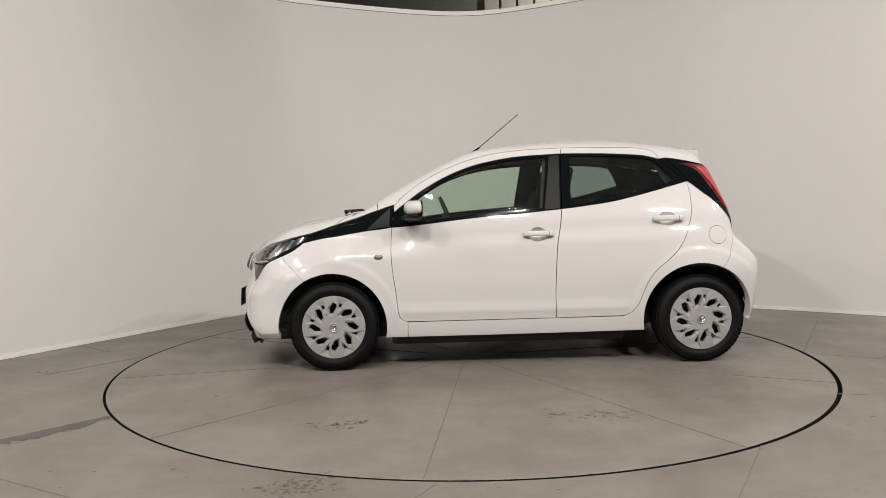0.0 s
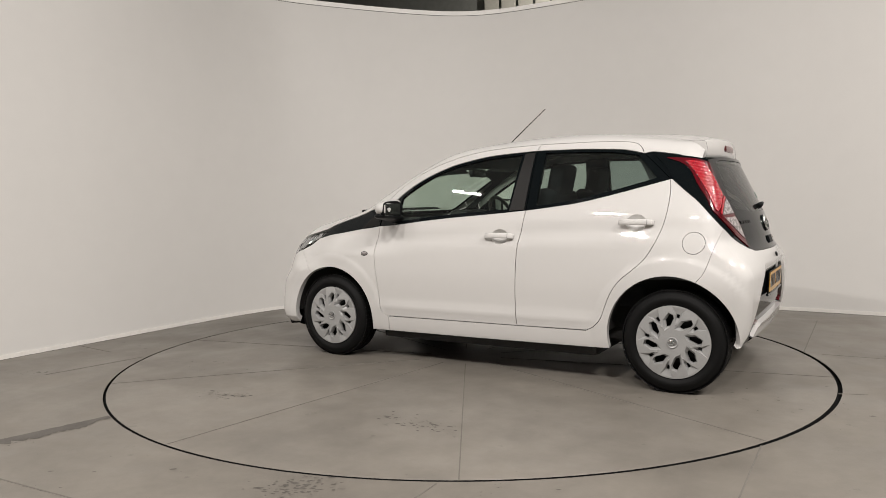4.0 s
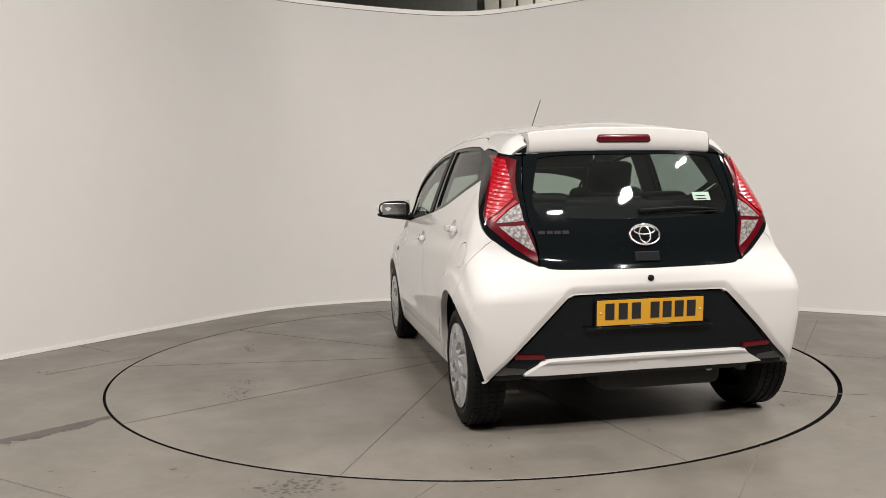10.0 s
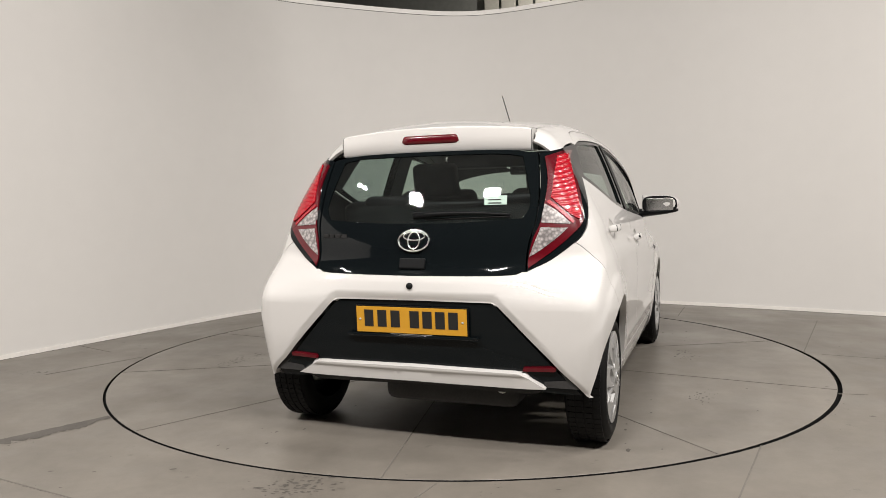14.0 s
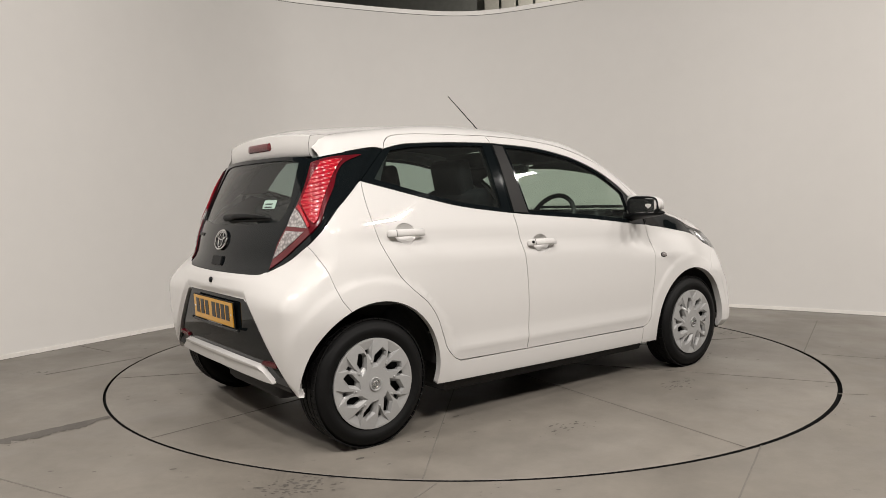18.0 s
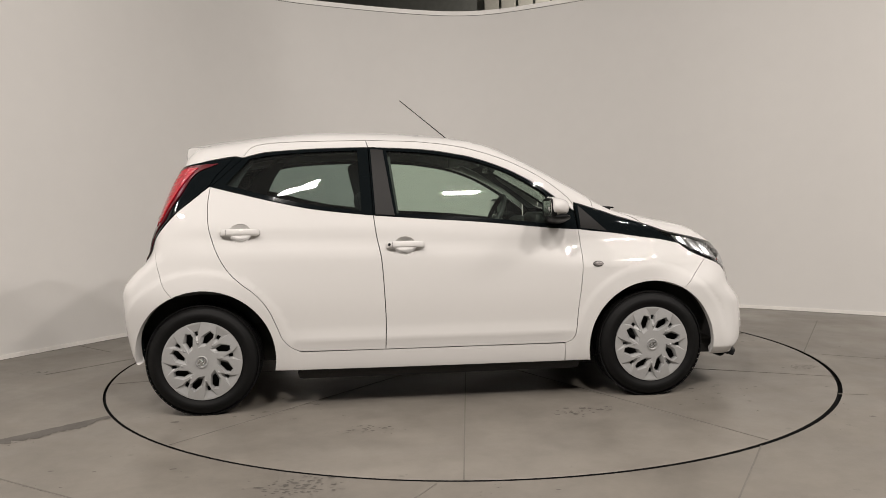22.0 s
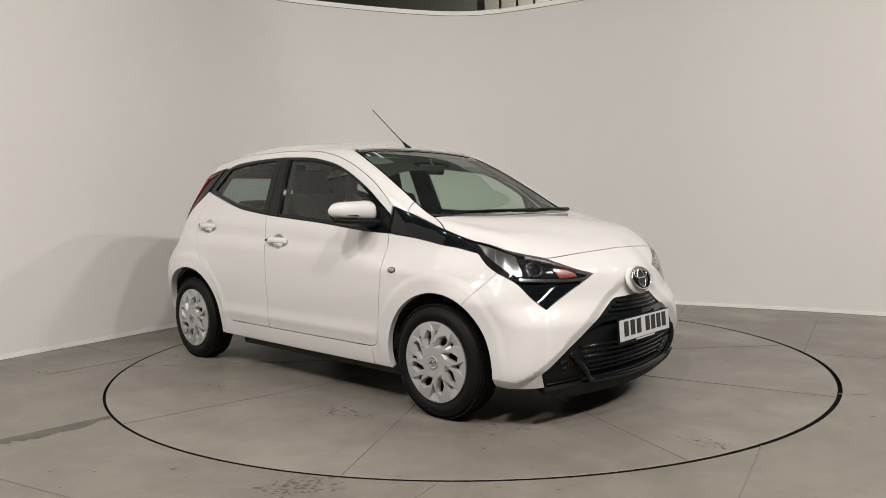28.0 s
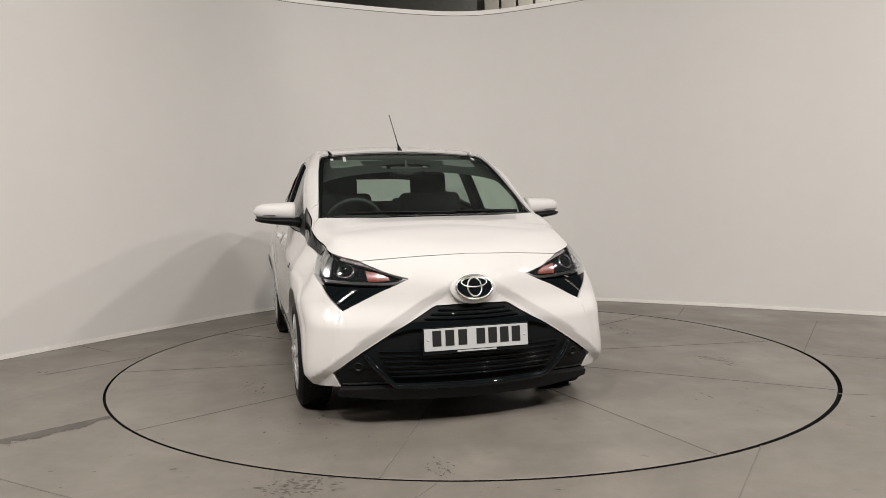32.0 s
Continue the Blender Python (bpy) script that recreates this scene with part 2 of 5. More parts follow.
def booth():
    plan = wall_plan()
    w = sheet("wall_booth", plan, 0, WALL_H, 0.10, "wall")
    tagged(w, label="tall curved off-white painted booth wall", category="wall", kind="structure")
    s = sheet("baseboard", np.vstack([inner(plan, 0.006)]), 0.002, 0.034, 0.004, "skirt")
    tagged(s, label="low white skirting strip with scuffs", category="skirting", kind="structure")
    # near-black strip draws the contact shade at the wall foot
    s = sheet("wall_foot_shade", np.vstack([inner(plan, 0.005)]), 0.0, 0.002, 0.003, "gap")
    tagged(s, label="near-black strip painted as the shade along the wall foot", category="trim", kind="structure")
    # darker strip stands in for the shade line under the rail
    s = sheet("rail_shade", np.vstack([inner(plan, 0.003)]), WALL_H - 0.008, WALL_H - 0.004, 0.002, "joint")
    tagged(s, label="thin grey strip painted as the shade under the capping rail", category="trim", kind="structure")
    s = sheet("trim_top", np.vstack([inner(plan, 0.008)]), WALL_H - 0.004, WALL_H + 0.040, 0.12, "rim")
    tagged(s, label="white capping rail on the wall top", category="trim", kind="structure")


def inner(plan, d):
    return plan - sideways(plan) * d


def ring_sheet(name, r0, r1, z, material, rim, n=180):
    v, f = [], []
    for r, h in ((r0, z), (r1, z)) if rim is None else ((r0, z - rim), (r0, z), (r1, z)):
        v += [(r * math.cos(6.283185 * k / n), r * math.sin(6.283185 * k / n), h) for k in range(n)]
    rows = len(v) // n
    for i in range(rows - 1):
        for k in range(n):
            j = (k + 1) % n
            f.append((i * n + k, (i + 1) * n + k, (i + 1) * n + j, i * n + j))
    return mesh_of(name, v, f, material, smooth=False)


def ground():
    g = ring_sheet("floor", TABLE_R + 0.006, 14.0, 0.0, "floor", 0.002)
    g.location.x = 0.005
    tagged(g, label="worn grey painted concrete floor", category="floor", kind="structure")
    # floor and side of the gap are coloured near-black as its shade
    p = ring_sheet("pit_shade_disc", 0.0001, TABLE_R + 0.06, -0.024, "gap", None)
    tagged(p, label="near-black disc painted as the shade under the turntable edge", category="pit", kind="structure")
    bm = bmesh.new()
    lathe(bm, [(TABLE_R + 0.0065, -0.0015), (TABLE_R + 0.0065, -0.0235)], 180, "z", (0.005, 0, 0))
    tagged(part("pit_shade_ring", bm, "gap"), label="near-black ring painted as the shade in the turntable gap", category="pit", kind="structure")


def turntable():
    """A disc of painted plates with fine joints, flush with the floor."""
    t = tagged(new("turntable"), label="round flush grey painted car turntable", category="turntable")
    bm = bmesh.new()
    lathe(bm, [(0.0005, 0.0), (0.6, 0.0), (1.2, 0.0), (TABLE_R - 0.0145, 0.0), (TABLE_R - 0.0135, -0.0015)], 180, "z")
    part("disc", bm, "table", t)
    # the disc's edge is coloured near-black too, so the gap reads as shaded
    bm = bmesh.new()
    lathe(bm, [(TABLE_R - 0.0135, -0.0015), (TABLE_R - 0.0137, -0.0235)], 180, "z")
    part("skirt", bm, "gap", t, "turntable edge with the gap's shade painted near-black")
    for k in range(10):
        a = radians(k * 36 + JOINT)
        bm = bmesh.new()
        add_box(bm, ((0.25 + TABLE_R - 0.015) / 2 * math.cos(a), (0.25 + TABLE_R - 0.015) / 2 * math.sin(a), 0.0005), (TABLE_R - 0.27, 0.005, 0.003), 0, Matrix.Rotation(a, 4, "Z"))
        part("joint_strip", bm, "joint", t)
    return t


JOINT = 10.5


def flat_poly(name, pts, z, material, parent=None, thick=0.004):
    """A thin flat piece with the given outline."""
    n = len(pts)
    v = [(x, y, z) for x, y in pts] + [(x, y, z - thick) for x, y in pts]
    f = [tuple(range(n))] + [(i, n + i, n + (i + 1) % n, (i + 1) % n) for i in range(n)]
    ob = mesh_of(name, v, f, material, parent, smooth=False)
    return ob


def line(name, a, b, w, material, parent=None, z=0.0015):
    a, b = Vector(a), Vector(b)
    n = (b - a).orthogonal().normalized() * w / 2
    return flat_poly(name, [tuple(a + n), tuple(a - n), tuple(b - n), tuple(b + n)], z, material, parent, 0.003)


def flakes(centres, rng):
    """Small irregular chips of missing paint round the given spots."""
    v, f = [], []
    for cx, cy, spread, count in centres:
        for _ in range(count):
            x, y = rng.gauss(cx, spread), rng.gauss(cy, spread * 0.5)
            r, k = abs(rng.gauss(0, 0.0036)) + 0.0015, len(v)
            n = rng.randint(5, 8)
            st = rng.uniform(1.0, 2.8)
            h = rng.uniform(0.0008, 0.0014)
            for i in range(n):
                a = 6.2832 * i / n
                q = r * rng.uniform(0.5, 1.2)
                v.append((x + q * st * math.cos(a), y + q * math.sin(a), h))
            f.append(tuple(range(k, k + n)))
    return v, f


def floor_marks():
    rng = random.Random(4)
    a, b = Vector((-2.62, -2.20)), Vector((-1.84, -1.345))
    across = Vector((b.y - a.y, a.x - b.x)).normalized()
    near, far = [], []
    for k in range(71):
        t = k / 70
        w = .155 - .10 * t + .022 * math.sin(9 * t + 1) + .016 * math.sin(31 * t) + rng.gauss(0, .016)
        p = a.lerp(b, t)
        far.append(p + across * rng.gauss(0, .002))
        near.append(p + across * max(w, .02))
    v = [(q.x, q.y, 0.0015) for q in far + near]
    p = mesh_of("bare_patch", v, [(k, k + 1, 72 + k, 71 + k) for k in range(70)], "patch", smooth=False)
    tagged(p, label="strip of bare dark concrete where paint has worn off", category="floor patch", kind="structure")
    for a, b in (((1.25, -1.90), (0.2, -3.85)), ((-0.12, -2.29), (-0.62, -3.2)), ((2.285, -0.02), (2.95, 1.2)), ((-2.29, 0.11), (-2.70, -0.40)), ((-3.0, 0.57), (-2.62, 0.30)), ((-1.9, -2.18), (-1.2, -2.53)), ((2.36, -0.11), (2.75, -0.31)), ((1.90, 1.57), (2.10, 2.06)), ((1.98, -1.09), (2.12, -1.12))):
        l = line("floor_joint", a, b, 0.006, "joint")
        tagged(l, label="thin dark joint in the concrete floor", category="floor joint", kind="structure")
    v, f = flakes([(-0.68, -2.33, 0.07, 70), (-0.60, -2.24, 0.05, 30), (-2.82, -0.34, 0.05, 14), (-2.06, -1.74, 0.05, 16), (0.15, -2.36, 0.2, 14), (-1.5, -2.2, 0.5, 26), (1.9, -1.3, 0.5, 24), (2.6, 0.2, 0.4, 16), (-2.5, 0.4, 0.3, 14)], rng)
    c = mesh_of("paint_chips", v, f, "patch", None, smooth=False)
    tagged(c, label="small chips and pits in the floor paint", category="paint chips", kind="stuff")
    v, f = flakes([(0.77, 1.52, 0.07, 34), (0.62, 1.47, 0.04, 20), (-0.6, 1.46, 0.09, 34), (-0.7, -1.55, 0.07, 34), (0.45, -1.4, 0.07, 26), (0.38, -1.43, 0.06, 20), (2.0, -0.72, 0.05, 34), (-0.51, 1.44, 0.08, 24), (1.4, 1.01, 0.2, 16), (-1.6, 0.4, 0.3, 18), (1.2, -1.2, 0.3, 22), (-1.3, -1.2, 0.3, 22)], rng)
    c = mesh_of("paint_chips", v, f, "patch", TABLE, smooth=False)
    tagged(c, kind="stuff")


def truss(x0, y0, x1, y1, z0, z1):
    """A lattice roof girder."""
    a, b = Vector((x0, y0, z0)), Vector((x1, y1, z0))
    up = Vector((0, 0, z1 - z0))
    t = tagged(new("roof_truss"), label="grey steel lattice girder under the hall roof", category="girder", group="roof trusses")
    for o in (Vector(), up):
        bm = bmesh.new()
        d = b - a
        add_box(bm, (a + b) / 2 + o, (d.length, 0.16, 0.12), 0, Matrix.Rotation(math.atan2(d.y, d.x), 4, "Z"))
        part("chord", bm, "steel", t)
    n = max(2, round((b - a).length / 1.2))
    for k in range(n):
        p, q = a.lerp(b, k / n), a.lerp(b, (k + 1) / n)
        bm = bmesh.new()
        tube(bm, [p + (up if k % 2 else Vector()), q + (Vector() if k % 2 else up)], 0.045, 6)
        part("diagonal", bm, "steel", t)


def hall():
    bm = bmesh.new()
    add_box(bm, (0, 0, 6.6), (28, 28, 0.2))
    c = tagged(part("ceiling", bm, "hall"), label="dark ribbed hall roof high above the booth", category="ceiling", kind="structure")
    for i, (x, y, sx, sy) in enumerate(((0, 14, 28, 0.2), (0, -14, 28, 0.2), (14, 0, 0.2, 28), (-14, 0, 0.2, 28))):
        bm = bmesh.new()
        add_box(bm, (x, y, 3.25), (sx, sy, 6.5))
        tagged(part("wall_hall_%s" % "nsew"[i], bm, "hall"), label="dark clad wall of the hall", category="wall", kind="structure")
    for k in range(30):
        bm = bmesh.new()
        add_box(bm, (0.8 + k * 0.42, 13.78, 5.5), (0.36, 0.06, 2.0), 0.01)
        tagged(part("cladding_sheet", bm, "clad"), label="pale ribbed cladding sheet on the hall wall", category="cladding", group="cladding sheets")
    for k in range(16):
        bm = bmesh.new()
        add_box(bm, (0.4 - k * 0.75, 11.5, 6.44), (0.09, 5.0, 0.12), 0, Matrix.Rotation(0.45, 4, "Z"))
        tagged(part("purlin", bm, "steel"), label="thin steel purlin under the hall roof", category="purlin", group="purlins")
    truss(-9, 12.6, 2.0, 8.6, 5.45, 6.3)
    truss(-2.5, 8.6, 9.0, 12.6, 5.45, 6.3)


def panel_lamps():
    """Wide flood panels on rods over the booth's edge, all aimed at the turntable."""
    first = None
    for x, y, z, share in LAMPS:
        m = look((x, y, z), (x * 0.85, y * 0.85, 0))
        if first is None:
            first = tagged(new("panel_light"), label="wide white hanging panel light", category="ceiling light", group="panel lights")
            bm = bmesh.new()
            add_box(bm, (0, 0, 0.05), (LAMP_SIZE + 0.05, LAMP_DEPTH + 0.05, 0.06), 0.01)
            part("housing", bm, "lamp", first)
            bm = bmesh.new()
            tube(bm, [(0, 0, 0.07), (0, 0.02, 0.16), (0, 0.10, 0.30)], 0.014, 8)
            part("bracket", bm, "steel", first)
            first.matrix_basis = m
        else:
            copy_thing(first, m)
        L = bpy.data.lights.new("panel_lamp", "AREA")
        L.shape, L.size, L.size_y, L.energy, L.color = "RECTANGLE", LAMP_SIZE, LAMP_DEPTH, LAMP_W * share, LAMP_COLOUR
        new("panel_lamp", L).matrix_basis = m @ pose(0, 0, 0.012)
        bm = bmesh.new()
        p = m @ Vector((0, 0.10, 0.30))
        tube(bm, [p, (p.x, p.y, 6.5)], 0.012, 6)
        tagged(part("drop_rod", bm, "steel"), label="thin steel rod from the hall roof", category="rod", group="drop rods")


def added_hall_light():
    """An added high lamp behind the booth, there to brighten the clad wall and girders."""
    h = tagged(new("added_hall_light"), label="added grey lamp that brightens the hall's clad wall", category="ceiling light")
    h.matrix_basis = look((4.0, 11.0, 6.1), (4.0, 13.8, 4.6))
    bm = bmesh.new()
    lathe(bm, [(0.05, 0.30), (0.09, 0.26), (0.24, 0.04), (0.25, 0.02)], 28, "z")
    part("shade", bm, "lamp", h, smooth=True)
    bm = bmesh.new()
    tube(bm, [(0, 0, 0.28), (0, 0.1, 0.42)], 0.02, 8)
    part("stem", bm, "steel", h)
    L = bpy.data.lights.new("added_hall_lamp", "AREA")
    L.shape, L.size, L.energy, L.color = "DISK", 0.4, 150, LAMP_COLOUR
    new("added_hall_lamp", L).matrix_basis = h.matrix_basis


booth()
ground()
TABLE = turntable()
floor_marks()
hall()
added_hall_light()
panel_lamps()


# ---- the car: one smooth hull, from which every panel is cut ----
def curve(*pts):
    """A monotone cubic through (x, y) pairs, straight beyond the ends."""
    a = np.array(pts, float)
    X, Y = a[:, 0], a[:, 1]
    h = np.diff(X)
    d = np.diff(Y) / h
    m = np.zeros(len(X))
    m[0], m[-1] = d[0], d[-1]
    for i in range(1, len(X) - 1):
        if d[i - 1] * d[i] > 0:
            w1, w2 = 2 * h[i] + h[i - 1], h[i] + 2 * h[i - 1]
            m[i] = (w1 + w2) / (w1 / d[i - 1] + w2 / d[i])

    def f(x):
        x = np.asarray(x, float)
        i = np.clip(np.searchsorted(X, x) - 1, 0, len(h) - 1)
        t = np.clip((x - X[i]) / h[i], 0, 1)
        y = (2 * t ** 3 - 3 * t * t + 1) * Y[i] + (t ** 3 - 2 * t * t + t) * h[i] * m[i] + (3 * t * t - 2 * t ** 3) * Y[i + 1] + (t ** 3 - t * t) * h[i] * m[i + 1]
        return y + np.minimum(x - X[0], 0) * m[0] + np.maximum(x - X[-1], 0) * m[-1]
    return f


# half width by height, its taper to the front and back, the centre line, nose and tail
WZ = curve((.15, .735), (.22, .765), (.30, .778), (.40, .786), (.6, .796), (.78, .79), (.92, .762), (1.0, .735), (1.15, .682), (1.3, .622), (1.39, .575), (1.47, .50))
TAPF = curve((1.7, 0), (1.9, 0), (2.3, .003), (2.6, .014), (2.8, .04), (2.9, .078), (3.0, .16))
TAPR = curve((-.45, .16), (-.38, .10), (-.3, .052), (-.2, .022), (0, 0), (.3, 0))
GHR = curve((-.3, .085), (-.1, .060), (.1, .040), (.4, .015), (.8, 0), (.9, 0))
ROOF = curve((-.45, 1.31), (-.2, 1.397), (0, 1.432), (.3, 1.461), (.7, 1.475), (1.1, 1.458), (1.35, 1.42), (1.5, 1.375), (1.7, 1.282), (1.95, 1.145), (2.2, 1.01), (2.3, .988), (2.45, .967), (2.6, .935), (2.75, .880), (2.87, .828), (2.95, .784), (3.05, .70))
NOSE = curve((.1, 2.94), (.2, 2.99), (.3, 3.03), (.48, 3.045), (.6, 3.022), (.7, 2.997), (.8, 2.94), (.95, 2.8))
TAIL = curve((.15, -.33), (.25, -.375), (.5, -.415), (.65, -.42), (.72, -.41), (.8, -.375), (.9, -.35), (1.1, -.267), (1.3, -.17), (1.5, -.06))


def step(a, b, x):
    t = np.clip((x - a) / (b - a), 0, 1)
    return t * t * (3 - 2 * t)


def side_w(x, z):
    w = WZ(z) - TAPF(x) * (1 - .5 * step(.6, 1., z)) - TAPR(x) * (.35 + .65 * step(.6, .95, z)) - GHR(x) * step(.90, 1.32, z)
    w = w + .034 * np.exp(-((x + .08) / .33) ** 2 - ((z - .60) / .17) ** 2)
    for cx, r in ((0., .448), (2.34, .418)):
        w = w + .007 * (1 - step(r - .020, r + .020, np.hypot(x - cx, z - .29))) * step(.15, .4, z)
    w = w - .07 * step(.70, .86, z) * step(1.6, 2.2, x)
    # the lamps lean in over the wheels, and the bumper's lower corners flare out
    w = w - .062 * step(.58, .74, z) * step(2.3, 2.62, x) + .042 * step(.52, .20, z) * step(2.5, 2.85, x)
    # shoulder crease and the bulge along the door bottoms
    w = w - .009 * np.exp(-((z - .90 + .045 * x) / .05) ** 2) * step(-.25, .1, x) * step(2.2, 1.7, x)
    return w + .007 * np.exp(-((z - .37) / .035) ** 2) * step(.35, .55, x) * step(2.0, 1.85, x)


def top_z(x, y):
    return ROOF(x) - (.12 - .08 * step(1.1, 1.5, x) + .06 * step(2.25, 2.5, x) + .13 * step(.6, -.05, x)) * y * y


def nose_x(y, z):
    return NOSE(z) - (.32 + .08 * step(.48, .6, z)) * y * y - .030 * step(.06, .28, y) * step(.34, .64, z) + .024 * step(.46, .18, z) * step(.36, .62, y)


def tail_x(y, z):
    return TAIL(z) + (.05 + .21 * step(.62, .85, z)) * y * y


def smax(a, b, k):
    h = np.clip(k - np.abs(a - b), 0, None) / k
    return np.maximum(a, b) + h * h * k * .25


def hull(p):
    """Below nought inside the car's outer skin, about in metres."""
    x, y, z = p[:, 0], np.abs(p[:, 1]), p[:, 2]
    f = smax(y - side_w(x, z), z - top_z(x, y), .07)
    f = smax(f, x - nose_x(y, z), .10)
    return smax(f, tail_x(y, z) - x, .07)


def slope(p):
    e = 1e-3
    g = np.stack([hull(p + e * d) - hull(p - e * d) for d in np.eye(3)], 1)
    return g / np.linalg.norm(g, axis=1)[:, None]


FRONT_C, REAR_C = 2.0, 0.5
AXES = {"y": (0, 2), "z": (0, 1)}


def flat(P, axis):
    """Points of the hull as plane coordinates: side (x, z), top (x, y), or round the front or back (arc, z)."""
    if axis in AXES:
        return P[:, AXES[axis]]
    c, s = (FRONT_C, 1) if axis == "f" else (REAR_C, -1)
    return np.stack([np.arctan2(P[:, 1], s * (P[:, 0] - c)) * .9, P[:, 2]], 1)


def lift(q, axis, off=0.0):
    """Plane coordinates back onto the hull, moved out by off."""
    n = len(q)
    if axis == "y":
        o, d = np.stack([q[:, 0], 0 * q[:, 0], q[:, 1]], 1), np.tile([0., 1, 0], (n, 1))
    elif axis == "z":
        o, d = np.stack([q[:, 0], q[:, 1], 0 * q[:, 0] + .3], 1), np.tile([0., 0, 1], (n, 1))
    else:
        c, s = (FRONT_C, 1) if axis == "f" else (REAR_C, -1)
        a = q[:, 0] / .9
        o, d = np.stack([0 * a + c, 0 * a, q[:, 1]], 1), np.stack([s * np.cos(a), np.sin(a), 0 * a], 1)
    lo, hi = np.zeros(n), np.full(n, 1.6)
    for _ in range(26):
        m = (lo + hi) / 2
        w = hull(o + m[:, None] * d) < off
        lo, hi = np.where(w, m, lo), np.where(w, hi, m)
    return o + lo[:, None] * d


def side(*xz):
    """A curve on the flank from (x, z) points, left side."""
    return lift(spl(*xz), "y")


def skin(*xyz, axis="f", more=()):
    """A curve on the skin from rough points, with further runs joined on."""
    return lift(flat(np.vstack([spl(*run) for run in (xyz, *more)]), axis), axis)


def circle_side(cx, cz, r, a0, a1, n=40):
    a = np.radians(np.linspace(a0, a1, n))
    return lift(np.stack([cx + r * np.cos(a), cz + r * np.sin(a)], 1), "y")


def even(P, d):
    """The closed outline P with points about d apart, corners kept."""
    out = []
    for a, b in zip(P, np.roll(P, -1, 0)):
        L = np.linalg.norm(b - a)
        if L < 1e-4:
            continue
        for t in np.arange(max(1, math.ceil(L / d))) / max(1, math.ceil(L / d)):
            out.append(a + (b - a) * t)
    out = np.array(out)
    keep = [0]
    for i in range(1, len(out)):
        if np.linalg.norm(out[i] - out[keep[-1]]) > d * .22:
            keep.append(i)
    if np.linalg.norm(out[keep[-1]] - out[0]) < d * .22:
        keep.pop()
    return out[keep]


def shrink(P, g):
    area = np.sum(P[:, 0] * np.roll(P[:, 1], -1) - np.roll(P[:, 0], -1) * P[:, 1])
    if area < 0:
        P = P[::-1]
    a, b = P - np.roll(P, 1, 0), np.roll(P, -1, 0) - P
    na = np.stack([-a[:, 1], a[:, 0]], 1) / (np.linalg.norm(a, axis=1)[:, None] + 1e-9)
    nb = np.stack([-b[:, 1], b[:, 0]], 1) / (np.linalg.norm(b, axis=1)[:, None] + 1e-9)
    n = na + nb
    n /= np.maximum(np.linalg.norm(n, axis=1)[:, None], .6)
    return P + n * g


def within(q, P):
    x, y = q[:, 0][:, None], q[:, 1][:, None]
    a, b = P, np.roll(P, -1, 0)
    c = ((a[:, 1] > y) != (b[:, 1] > y)) & (x < (b[:, 0] - a[:, 0]) * (y - a[:, 1]) / (b[:, 1] - a[:, 1] + 1e-12) + a[:, 0])
    return c.sum(1) % 2 == 1


def ellipse(x, z, rx, rz, n=28):
    a = np.linspace(0, 2 * math.pi, n + 1)[:-1]
    return lift(np.stack([x + rx * np.cos(a), z + rz * np.sin(a)], 1), "y")


